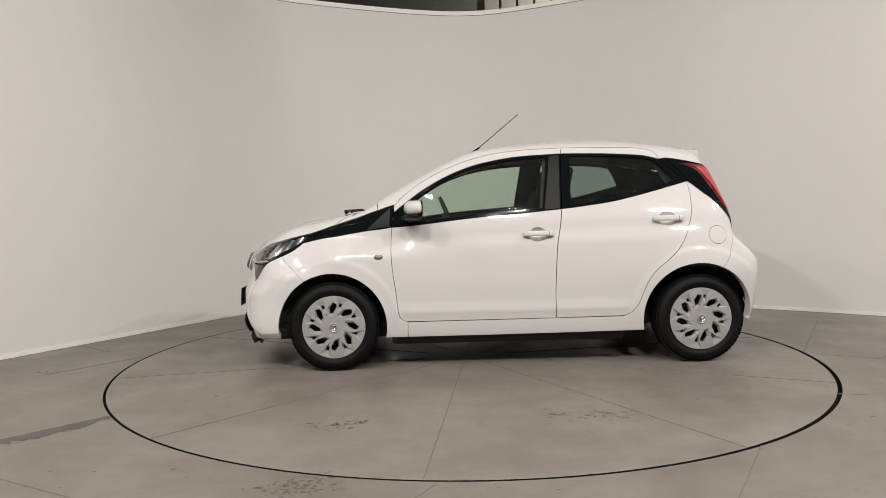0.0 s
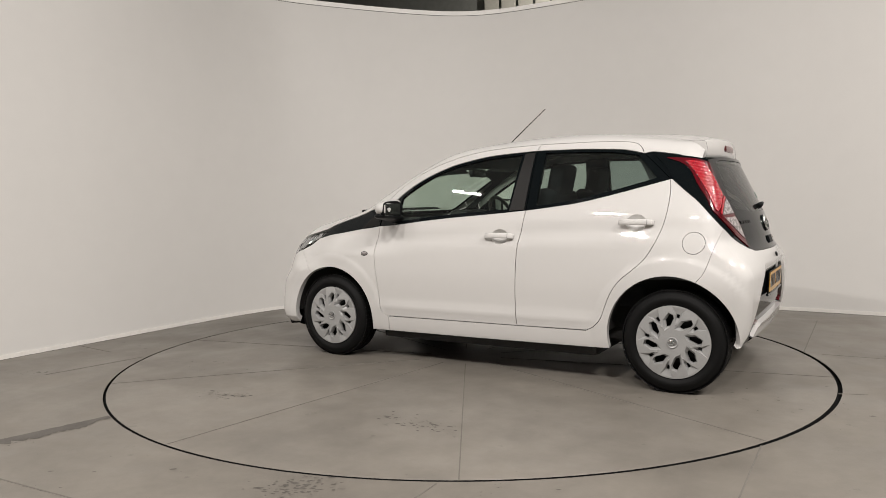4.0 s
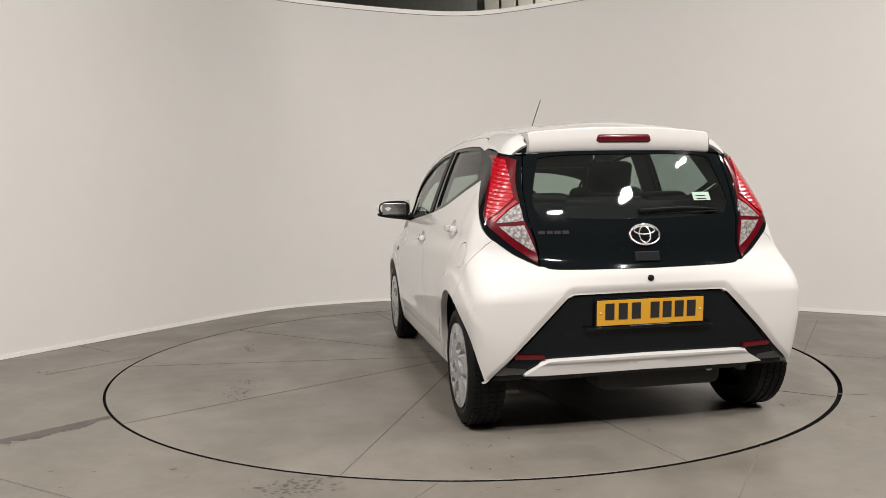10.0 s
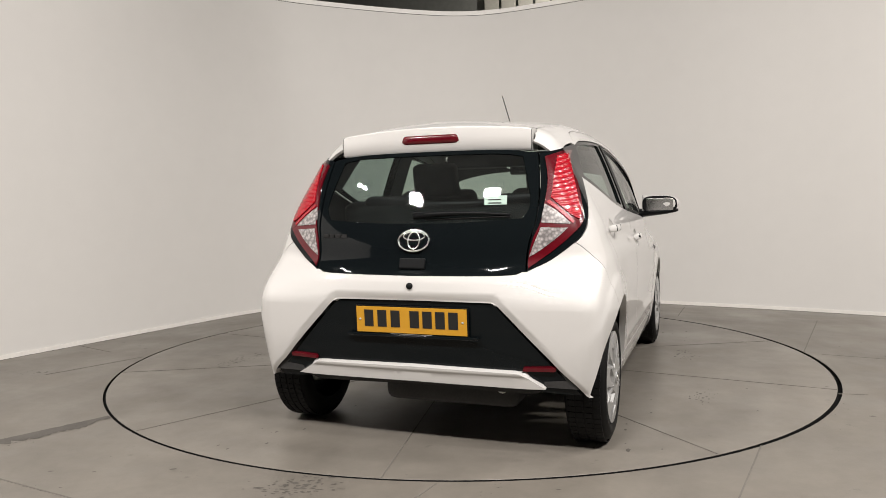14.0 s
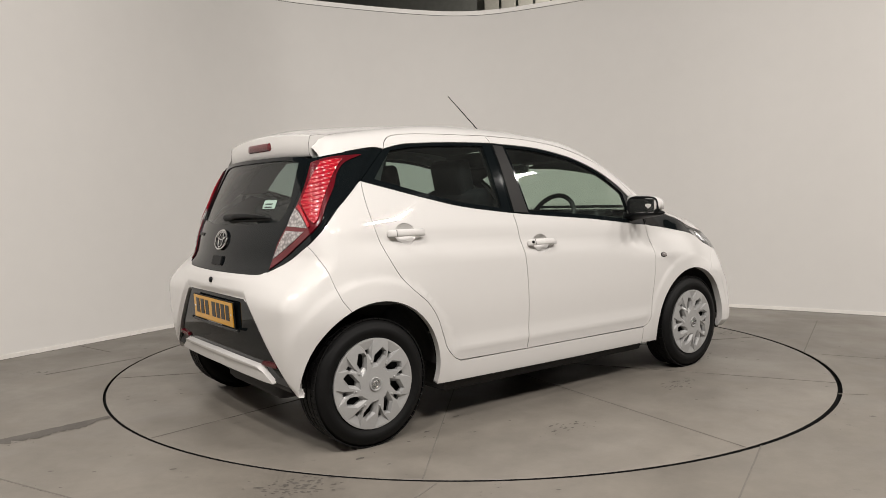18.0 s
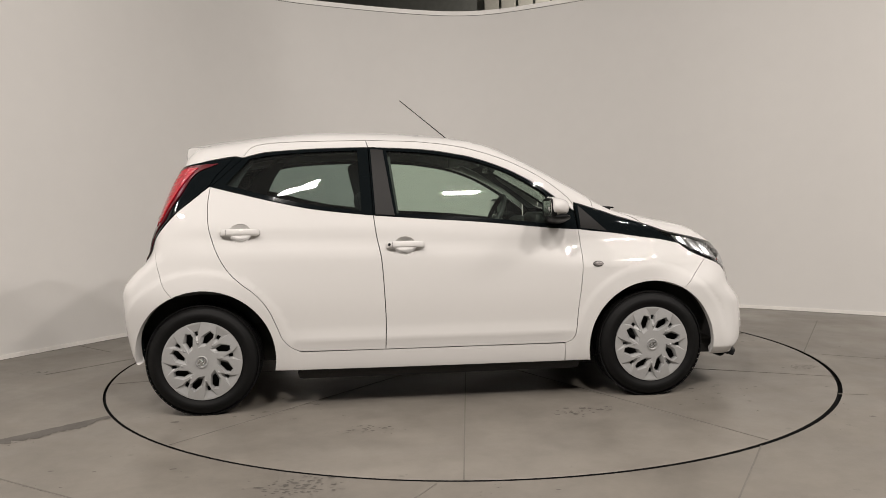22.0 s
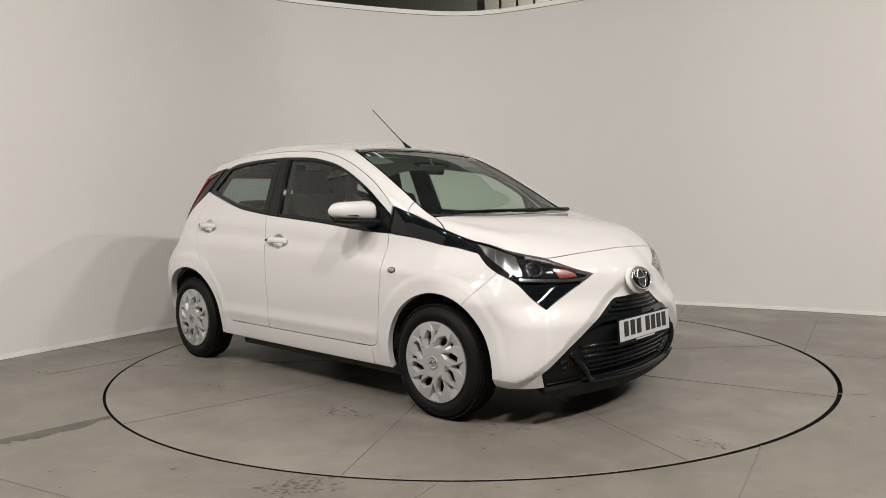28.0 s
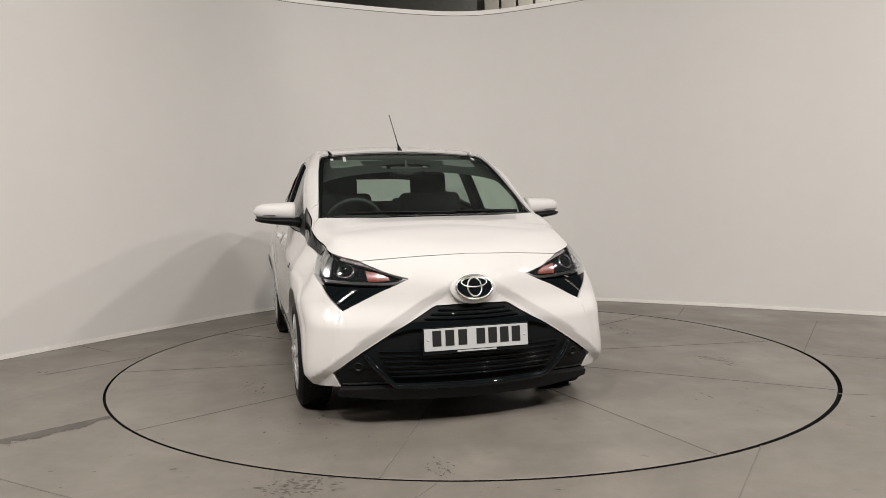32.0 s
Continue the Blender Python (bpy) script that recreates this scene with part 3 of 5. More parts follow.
def panel(name, outline, axis, material, parent, off=0.0, gap=.0023, lip=.018, d=.03, hole=None, label="", sgn=1, hole_lip=.012, bend=None, rings=()):
    """A pressed panel of the hull inside a closed outline, with turned-in edges; bend(points) adds local relief."""
    from mathutils.geometry import delaunay_2d_cdt
    B = shrink(even(flat(outline, axis), d * .7), gap)
    loops = [B]
    if hole is not None:
        loops.append(shrink(even(flat(hole, axis), d * .7), -.001)[::-1])
    lo, hi = B.min(0), B.max(0)
    gx, gy = np.meshgrid(np.arange(lo[0] + d / 2, hi[0], d), np.arange(lo[1] + d / 2, hi[1], d))
    G = np.stack([gx.ravel(), gy.ravel()], 1)
    ok = within(G, B)
    if hole is not None:
        ok &= ~within(G, loops[1])
    G = G[ok]
    rows = []
    for r in rings:
        R = shrink(B, r)
        R = R[within(R, B)]
        for L in loops + rows:
            if len(R):
                R = R[np.min(np.linalg.norm(R[:, None] - L[None], axis=2), 1) > d * .38]
        if len(R):
            rows.append(R)
    for L in loops + rows:
        if len(G):
            G = G[np.min(np.linalg.norm(G[:, None] - L[None], axis=2), 1) > d * .45]
    G = np.vstack([G, *rows])
    pts, edges = [], []
    for L in loops:
        k = len(pts)
        pts += [Vector(p) for p in L]
        edges += [(k + i, k + (i + 1) % len(L)) for i in range(len(L))]
    pts += [Vector(p) for p in G]
    vs, _, fs, *_ = delaunay_2d_cdt(pts, edges, [], 1, 1e-6)
    q = np.array([tuple(v) for v in vs])
    if hole is not None:
        cen = np.array([q[list(f)].mean(0) for f in fs])
        bad = within(cen, loops[1])
        fs = [f for f, b in zip(fs, bad) if not b]
    P = lift(q, axis, off)
    N = slope(P)
    if bend is not None:
        P = P + N * bend(P)[:, None]
        e = .004
        U = np.cross(N, [0., 0, 1.])
        U /= np.linalg.norm(U, axis=1)[:, None] + 1e-9
        V = np.cross(N, U)
        for t in (U, V):
            N = N - t * ((bend(P + t * e) - bend(P - t * e)) / (2 * e))[:, None]
        N /= np.linalg.norm(N, axis=1)[:, None]
    v, nn, f = list(P), list(N), []
    for t in fs:
        a, b, c = P[t[0]], P[t[1]], P[t[2]]
        t = tuple(t)
        f.append(t if np.dot(np.cross(b - a, c - a), N[t[0]]) > 0 else t[::-1])
    for L, depth in zip(loops, (lip, hole_lip)):
        if not depth:
            continue
        # edge points are found again among the triangulated ones
        idx = [int(np.argmin(np.linalg.norm(q - p, axis=1))) for p in L]
        k, m = len(v), len(idx)
        pp = P[idx]
        out = np.cross(np.roll(pp, -1, 0) - np.roll(pp, 1, 0), N[idx])
        out /= np.linalg.norm(out, axis=1)[:, None] + 1e-9
        v += list(pp) + list(pp - N[idx] * depth - out * .002)
        nn += list(out) * 2
        for i in range(m):
            j = (i + 1) % m
            a, b, c = v[k + i], v[k + m + i], v[k + j]
            quad = (k + i, k + m + i, k + m + j, k + j)
            f.append(quad if np.dot(np.cross(b - a, c - a), out[i]) > 0 else quad[::-1])
    v, nn = np.array(v), np.array(nn)
    if sgn < 0:
        v, nn = v * [1, -1, 1], nn * [1, -1, 1]
        f = [t[::-1] for t in f]
    return mesh_of(name, v, f, material, parent, label, normals=nn)


def both(half):
    """A closed outline from its left half, which runs from the middle line to the middle line."""
    return np.vstack([half, (half * [1, -1, 1])[::-1]])


# curves that neighbouring panels share
ARCH_F, ARCH_R = (2.347, .280, .342), (.015, .292, .350)
SEAM_A = [(1.962, .903), (1.968, .84), (1.969, .724), (1.959, .607), (1.943, .489), (1.931, .37), (1.913, .325), (1.878, .306)]
SEAM_B = [(.878, 1.0), (.893, .888), (.915, .772), (.926, .596), (.93, .447), (.925, .308)]
SEAM_R = [(.488, .312), (.445, .335), (.403, .381), (.378, .442), (.339, .533), (.284, .608), (.212, .668), (.151, .727), (.104, .8), (.066, .888), (.044, .976), (.037, 1.081), (.045, 1.163)]
BELT_R = [(.045, 1.163), (.238, 1.113), (.397, 1.074), (.552, 1.041), (.704, 1.02), (.878, 1.0)]
BELT_F = [(.878, 1.0), (1.152, .977), (1.448, .954), (1.813, .915), (1.962, .903)]
DOOR_TOP_R = [(.205, 1.312), (.228, 1.352), (.27, 1.378), (.36, 1.391), (.518, 1.396), (.846, 1.398)]
DOOR_TOP_F = [(.846, 1.398), (1.141, 1.385), (1.38, 1.348), (1.6, 1.275), (1.77, 1.187), (1.885, 1.102), (1.93, 1.058), (1.948, 1.030)]
WIN_TOP_R = [(.205, 1.312), (.30, 1.335), (.372, 1.343), (.529, 1.352), (.684, 1.356), (.858, 1.358)]
WIN_TOP_F = [(.858, 1.358), (1.146, 1.342), (1.329, 1.313), (1.45, 1.283), (1.6, 1.225), (1.75, 1.144), (1.865, 1.062), (1.948, 1.0)]
WEDGE_TOP = [(1.952, 1.043), (2.004, 1.026), (2.055, 1.010), (2.12, .989), (2.193, .964), (2.264, .942), (2.325, .922), (2.385, .903)]
WEDGE_LOW = [(1.966, .903), (2.032, .893), (2.15, .879), (2.32, .852), (2.423, .837), (2.535, .812)]
SCREEN_SIDE = [(1.46, .50, 0), (1.504, .536, 0), (1.7, .565, 0), (1.95, .60, 0), (2.225, .635, 0)]
LAMP_TOP = [(2.385, .678, .903), (2.48, .662, .872), (2.60, .645, .847), (2.70, .616, .821), (2.795, .497, .787)]
LAMP_IN = [(2.795, .497, .787), (2.876, .390, .737), (2.918, .288, .706)]
LAMP_LOW = [(2.918, .288, .706), (2.913, .365, .672), (2.90, .44, .640), (2.866, .598, .561)]
LAMP_OUT = [(2.866, .598, .561), (2.817, .648, .618), (2.762, .680, .682), (2.67, .703, .728)]
LAMP_BACK = [(2.67, .703, .728), (2.60, .697, .765), (2.535, .675, .812)]
WING_SEAM = [(2.67, .728), (2.645, .703), (2.62, .677), (2.595, .652), (2.57, .627), (2.545, .602), (2.52, .5755)]
HOOD_FRONT = [(2.795, .497, .787), (2.865, .25, .803), (2.893, 0, .812)]
TAIL_OUT = [(.150, .60, 1.315), (.07, .63, 1.225), (.035, .645, 1.160), (-.05, .68, 1.088), (-.115, .70, 1.033), (-.20, .70, .938), (-.238, .668, .888)]
TAIL_LOW = [(-.238, .668, .888), (-.287, .585, .822), (-.338, .485, .772)]
TAIL_IN = [(-.338, .485, .772), (-.297, .490, .885), (-.262, .507, .965), (-.222, .513, 1.05), (-.177, .508, 1.145), (-.12, .488, 1.266)]
TAIL_TOP = [(-.12, .488, 1.266), (-.06, .56, 1.283), (.02, .595, 1.300), (.150, .60, 1.318)]
BUMPER_SEAM = [(-.238, .888), (-.208, .795), (-.190, .735), (-.165, .665), (-.125, .6125)]
GRILLE_EDGE = [(3.02, 0, .592), (3.006, .190, .586), (2.955, .525, .376), (2.885, .655, .272), (2.888, .626, .198)]
INSERT_EDGE = [(-.42, 0, .650), (-.41, .365, .648), (-.36, .626, .365), (-.325, .715, .275)]


def poly(*pts, axis="f"):
    """A run of nearly straight edges on the skin, with small rounded corners."""
    out = []
    for a, b in zip(pts, pts[1:]):
        a, b = np.array(a, float), np.array(b, float)
        out += [a + (b - a) * t for t in np.linspace(0.04, 0.96, 12)]
    out = [np.array(pts[0], float)] + out + [np.array(pts[-1], float)]
    return lift(flat(np.array(out), axis), axis)


def bumper_relief(P):
    """The bevelled inner edge of the two arms that frame the grille."""
    y, z = np.abs(P[:, 1]), P[:, 2]
    s = (z - np.interp(y, [0, .190, .525, .655, .75], [.705, .586, .376, .272, .196])) * .82
    # and the crease that runs down from the lamp's tip
    u = y - np.interp(z, [.2, .563], [.672, .604])
    dent = -.004 * step(0, .012, u) * (1 - step(.014, .075, u)) * step(.60, .53, z) * step(.18, .26, z)
    return dent - .024 * np.clip(1 - np.maximum(s, 0) / .044, 0, 1) * step(.735, .60, z)


def tail_relief(P):
    """The bevelled edge of the rear bumper round its black insert."""
    y, z = np.abs(P[:, 1]), P[:, 2]
    t = np.clip(((y - .365) * .261 + (z - .648) * -.283) / (.261 ** 2 + .283 ** 2), 0, 1.3)
    d = np.hypot(y - .365 - .261 * t, z - .648 + .283 * t)
    d = np.where(y < .365, np.abs(z - .649), d)
    return -.016 * np.clip(1 - d / .034, 0, 1)


def car():
    c = tagged(new("car"), label="small white five-door hatchback with gloss black trim", category="car")
    arch_f = circle_side(*ARCH_F, 200, 62)
    for s in (1, -1):
        # flank
        fender = np.vstack([side(*WEDGE_LOW), skin(*LAMP_BACK[::-1])[1:], side(*WING_SEAM), circle_side(*ARCH_F, 59.7, 193), side((2.012, .205), (1.875, .205)), side((1.875, .205), (1.872, .300), (1.878, .306)), side(*SEAM_A[::-1])])
        panel("front_wing", fender, "y", "white", c, sgn=s, gap=.0012, lip=.03, d=.018, rings=(.02, .04, .056, .072, .088, .104))
        panel("front_door", np.vstack([side(*BELT_F), side(*SEAM_A)[1:], side((1.878, .306), (.925, .308)), side(*SEAM_B[::-1])]), "y", "white", c, sgn=s, hole=ellipse(1.037, .840, .056, .047), hole_lip=0)
        panel("rear_door", np.vstack([side(*BELT_R), side(*SEAM_B), side((.925, .308), (.488, .312)), side(*SEAM_R)]), "y", "white", c, sgn=s, hole=ellipse(.205, .923, .056, .047), hole_lip=0)
        quarter = np.vstack([side(*SEAM_R), skin(*TAIL_OUT[2:], axis="y"), side(*BUMPER_SEAM), circle_side(*ARCH_R, 113.6, -12.5), side((.357, .216), (.482, .213), (1.2, .207), (1.872, .205)), side((1.872, .205), (1.872, .302)), side((1.872, .302), (.49, .308))])
        panel("body_side", quarter, "y", "white", c, sgn=s, gap=.0012, lip=.03, d=.018, rings=(.015, .032, .047, .062, .078, .094), hole=ellipse(-.107, .818, .058, .058) if s > 0 else None)
        if s > 0:
            panel("fuel_flap", ellipse(-.107, .818, .058, .058), "y", "white", c, sgn=s, gap=.002, d=.02)
        # window band
        winf = np.vstack([side(*WIN_TOP_F), side((1.948, 1.0), (1.962, .903)), side(*BELT_F[::-1])])
        gf = np.vstack([side((.955, 1.338), (1.146, 1.325), (1.329, 1.297), (1.45, 1.267), (1.6, 1.208), (1.75, 1.122), (1.80, 1.086)), side((1.80, 1.086), (1.82, .935)), side((1.82, .935), (1.448, .975), (1.152, .998), (1.0, 1.008))])
        panel("window_frame", winf, "y", "gblack", c, off=-.004, sgn=s, hole=gf, lip=.03, hole_lip=.02)
        panel("door_glass", shrink3(gf, -.006), "y", "glass", c, off=-.014, sgn=s, lip=0, gap=0)
        panel("pillar_trim", lift(np.array([(.868, 1.352), (.936, 1.346), (.99, .996), (.888, 1.003)]), "y"), "y", "grey", c, off=.001, sgn=s, lip=.008)
        winr = np.vstack([side(*WIN_TOP_R), side((.858, 1.358), (.878, 1.0)), side(*BELT_R[::-1])])
        gr = np.vstack([side((.24, 1.305), (.372, 1.325), (.529, 1.335), (.684, 1.340), (.80, 1.342)), side((.80, 1.342), (.818, 1.025)), side((.818, 1.025), (.704, 1.04), (.552, 1.062), (.397, 1.098), (.238, 1.14), (.12, 1.172))])
        panel("window_frame", winr, "y", "gblack", c, off=-.004, sgn=s, hole=gr, lip=.03, hole_lip=.02)
        panel("door_glass", shrink3(gr, -.006), "y", "privacy", c, off=-.014, sgn=s, lip=0, gap=0)
        panel("door_frame", np.vstack([side(*DOOR_TOP_F), side(*WIN_TOP_F[::-1])]), "y", "white", c, sgn=s)
        panel("door_frame", np.vstack([side(*DOOR_TOP_R), side(*WIN_TOP_R[::-1])]), "y", "white", c, sgn=s)
        panel("corner_trim", np.vstack([side((.045, 1.163), (.205, 1.312)), side((.205, 1.312), (.150, 1.318)), skin(*TAIL_OUT[:3], axis="y")]), "y", "gblack", c, off=-.002, sgn=s, gap=.001)
        panel("scuttle_trim", np.vstack([side(*WEDGE_TOP), side((2.385, .903), (2.535, .812)), side(*WEDGE_LOW[::-1])]), "y", "gblack", c, sgn=s)
        panel("sail_trim", lift(np.array([(1.972, 1.030), (1.975, .97), (1.978, .909), (2.05, .900), (2.125, .890), (2.05, .958)]), "y"), "y", "grey", c, off=.0016, sgn=s, gap=0, lip=.004)
        # roof side and windscreen pillar
        edge = lift(np.stack([np.linspace(-.10, 1.46, 44), np.full(44, .46)], 1), "z")
        scr = lift(spl(*[p[:2] for p in SCREEN_SIDE]), "z")
        rail = np.vstack([side((-.10, 1.268), (-.02, 1.286), (.02, 1.299), (.150, 1.320), (.205, 1.314)), side(*DOOR_TOP_R), side(*DOOR_TOP_F), side((1.948, 1.047), (2.004, 1.030), (2.055, 1.013)), scr[scr[:, 0] < 2.056][::-1], edge[::-1]])
        panel("roof_rail", rail, "y", "white", c, sgn=s, gap=.0008, lip=.012, d=.02)
        foot = np.vstack([lift(spl((2.057, .6135), (2.14, .624), (2.20, .632)), "z"), skin((2.208, .634, 0), (2.265, .657, 0), (2.322, .682, .926), axis="z"), side((2.32, .926), (2.264, .945), (2.193, .967), (2.12, .992), (2.057, 1.0125))])
        panel("pillar_foot", foot, "z", "white", c, sgn=s, gap=.0008, lip=.01, d=.012)
        # lamps
        panel("headlight_surround", np.vstack([skin(*LAMP_LOW[1:]), skin(*LAMP_OUT[:3]), skin((2.762, .680, .682), (2.853, .530, .670), (2.913, .365, .670))]), "f", "gblack", c, off=-.004, sgn=s)
        tl = panel("tail_light", np.vstack([skin(*TAIL_OUT, axis="r"), skin(*TAIL_LOW, axis="r"), skin(*TAIL_IN, axis="r"), skin(*TAIL_TOP, axis="r")]), "r", "gblack", c, off=.004, sgn=s, lip=.03, label="red and clear lamp in a gloss black housing")
        rim = [[(.085, .59, 1.282), (.0, .597, 1.248), (-.045, .61, 1.203), (-.080, .636, 1.132), (-.134, .665, 1.06), (-.178, .688, .99), (-.212, .675, .948)], [(-.212, .675, .948), (-.25, .62, .892), (-.285, .565, .842), (-.328, .488, .786)], [(-.328, .488, .786), (-.312, .484, .82), (-.287, .497, .90), (-.25, .521, .975), (-.215, .53, 1.05), (-.165, .53, 1.145), (-.118, .508, 1.25)], [(-.118, .508, 1.25), (-.06, .565, 1.272), (.0, .59, 1.280), (.085, .59, 1.286)]]
        panel("lens_rim", skin(*rim[0], axis="r", more=rim[1:]), "r", "dkred", tl, off=.010, sgn=s, lip=.02, gap=.001, d=.02)
        core = [[(-.010, .588, 1.262), (-.055, .603, 1.205), (-.085, .618, 1.165), (-.145, .652, 1.072), (-.183, .677, 1.005), (-.200, .672, .982)], [(-.200, .672, .982), (-.207, .640, 1.000), (-.206, .585, 1.048), (-.203, .556, 1.075)], [(-.203, .556, 1.075), (-.178, .556, 1.12), (-.142, .552, 1.18), (-.092, .552, 1.252)], [(-.092, .552, 1.252), (-.05, .575, 1.262), (-.010, .588, 1.264)]]
        panel("red_lens", skin(*core[0], axis="r", more=core[1:]), "r", "red", tl, off=.014, sgn=s, lip=.012, gap=.001, d=.007, bend=lambda P: .0022 * np.abs(np.sin((P[:, 2] - .3 * P[:, 0]) * 190)))
        panel("red_chevron", skin((-.212, .655, .975), (-.209, .590, 1.034), (-.207, .549, 1.064), axis="r", more=[[(-.207, .549, 1.064), (-.213, .538, 1.056)], [(-.213, .538, 1.056), (-.214, .585, 1.022), (-.217, .648, .966)]]), "r", "red", tl, off=.014, sgn=s, lip=.012, gap=0, d=.008)
        panel("clear_lens", skin((-.219, .640, .968), (-.214, .58, 1.019), (-.216, .531, 1.050), axis="r", more=[[(-.216, .531, 1.050), (-.235, .525, 1.01), (-.249, .521, .970)], [(-.249, .521, .970), (-.237, .585, .966), (-.223, .640, .963)]]), "r", "whitelens", tl, off=.013, sgn=s, lip=.016, gap=.001, d=.012)
        panel("clear_lens", skin((-.229, .632, .949), (-.247, .58, .950), (-.257, .522, .953), axis="r", more=[[(-.257, .522, .953), (-.283, .503, .895), (-.309, .485, .829)], [(-.309, .485, .829), (-.289, .528, .857), (-.258, .588, .905), (-.229, .632, .949)]]), "r", "whitelens", tl, off=.013, sgn=s, lip=.016, gap=.001, d=.012)
    # top
    hood = np.vstack([skin(*HOOD_FRONT[::-1]), skin(*LAMP_TOP[::-1]), side(*WEDGE_TOP[-2:][::-1]), skin((2.326, .682, .924), (2.268, .655, 0), (2.215, .634, 0), axis="z"), skin((2.225, .620, 0), (2.315, .3, 0), (2.335, 0, 0), axis="z")])
    panel("bonnet", both(hood), "z", "white", c)
    scr = skin((1.405, 0, 0), (1.415, .25, 0), (1.45, .45, 0), (1.475, .51, 0), axis="z")
    scr = np.vstack([scr, lift(spl(*[p[:2] for p in SCREEN_SIDE[1:]]), "z"), skin((2.225, .635, 0), (2.30, .3, 0), (2.318, 0, 0), axis="z")])
    gl = np.vstack([skin((1.435, 0, 0), (1.445, .25, 0), (1.475, .43, 0), (1.51, .50, 0), axis="z"), lift(spl((1.52, .515), (1.7, .543), (1.95, .578), (2.18, .608)), "z"), skin((2.18, .608, 0), (2.235, .3, 0), (2.25, 0, 0), axis="z")])
    panel("windscreen_frame", both(scr), "z", "gblack", c, off=-.011, hole=both(gl), lip=.01, hole_lip=.004)
    panel("windscreen", shrink3(both(gl), -.006), "z", "glass", c, off=-.014, lip=0, gap=0)
    roof = np.vstack([lift(np.array([[.036, 0.], [.036, .46]]), "z"), lift(np.stack([np.linspace(.04, 1.46, 40), np.full(40, .46)], 1), "z"), skin((1.45, .45, 0), (1.415, .25, 0), (1.405, 0, 0), axis="z")])
    panel("roof", both(roof), "z", "white", c, gap=.0005, lip=.01)
    # front
    arch = circle_side(*ARCH_F, 59.7, -13.5)
    bump = np.vstack([skin(*HOOD_FRONT[::-1]), skin(*LAMP_IN), skin(*LAMP_LOW), skin(*LAMP_OUT), side(*WING_SEAM), arch, skin((2.69, .76, .198), (2.80, .74, .198), (2.888, .626, .198)), poly(*GRILLE_EDGE[::-1])])
    panel("front_bumper", both(bump), "f", "white", c, gap=.0008, lip=.04, d=.014, bend=bumper_relief, rings=(.008, .018, .029, .041, .053, .066))
    panel("grille", both(np.vstack([poly(*GRILLE_EDGE), skin((2.888, .626, .196), (2.86, .5, .135), (2.93, .2, .12), (2.94, 0, .12))])), "f", "sblack", c, off=-.034, lip=0)
    # rear
    bump = np.vstack([skin((-.36, 0, .754), (-.35, .39, .758), (-.32, .462, .773), axis="r"), skin(*TAIL_LOW[::-1], axis="r"), side(*BUMPER_SEAM), circle_side(*ARCH_R, 113.6, 183.5), skin((-.335, .77, .270), (-.33, .75, .268), (-.325, .715, .275), axis="r"), poly(*INSERT_EDGE[::-1], axis="r")])
    panel("rear_bumper", both(bump), "r", "white", c, gap=.0008, lip=.04, d=.018, bend=tail_relief, rings=(.010, .020, .031, .044))
    low = np.vstack([poly(*INSERT_EDGE, axis="r"), skin((-.325, .715, .275), (-.35, .565, .280), (-.37, .43, .315), (-.38, .34, .335), (-.39, 0, .345), axis="r")])
    panel("bumper_insert", both(low), "r", "gblack", c, off=-.024, lip=.03)
    gate = np.vstack([skin((-.13, 0, 1.288), (-.13, .3, 1.286), (-.13, .47, 1.272), axis="r"), skin(*TAIL_IN[::-1], axis="r"), skin((-.325, .455, .770), (-.35, .39, .757), (-.36, 0, .753), axis="r")])
    glz = np.vstack([skin((-.13, 0, 1.268), (-.13, .3, 1.266), (-.14, .425, 1.252), axis="r"), skin((-.14, .425, 1.252), (-.22, .475, 1.06), (-.24, .44, .99), axis="r"), skin((-.24, .44, .99), (-.28, .2, .975), (-.28, 0, .972), axis="r")])
    panel("tailgate", both(gate), "r", "gblack", c, off=.0, hole=both(glz), lip=.02, hole_lip=.004)
    panel("tailgate_glass", shrink3(both(glz), -.006), "r", "privacy", c, off=-.006, lip=0, gap=0)
    return c


def shrink3(P, g):
    """An outline grown a little past its edge, so that a pane reaches under its frame."""
    m = P.mean(0)
    d = P - m
    return m + d * (1 - g / np.linalg.norm(d, axis=1)[:, None])


CAR = car()


# ---- wheels ----
def ring_points(corners, k):
    """Corner points with k steps along every edge of the closed outline."""
    return np.array([np.array(a) + (np.array(b) - np.array(a)) * t / k for a, b in zip(corners, corners[1:] + corners[:1]) for t in range(k)])


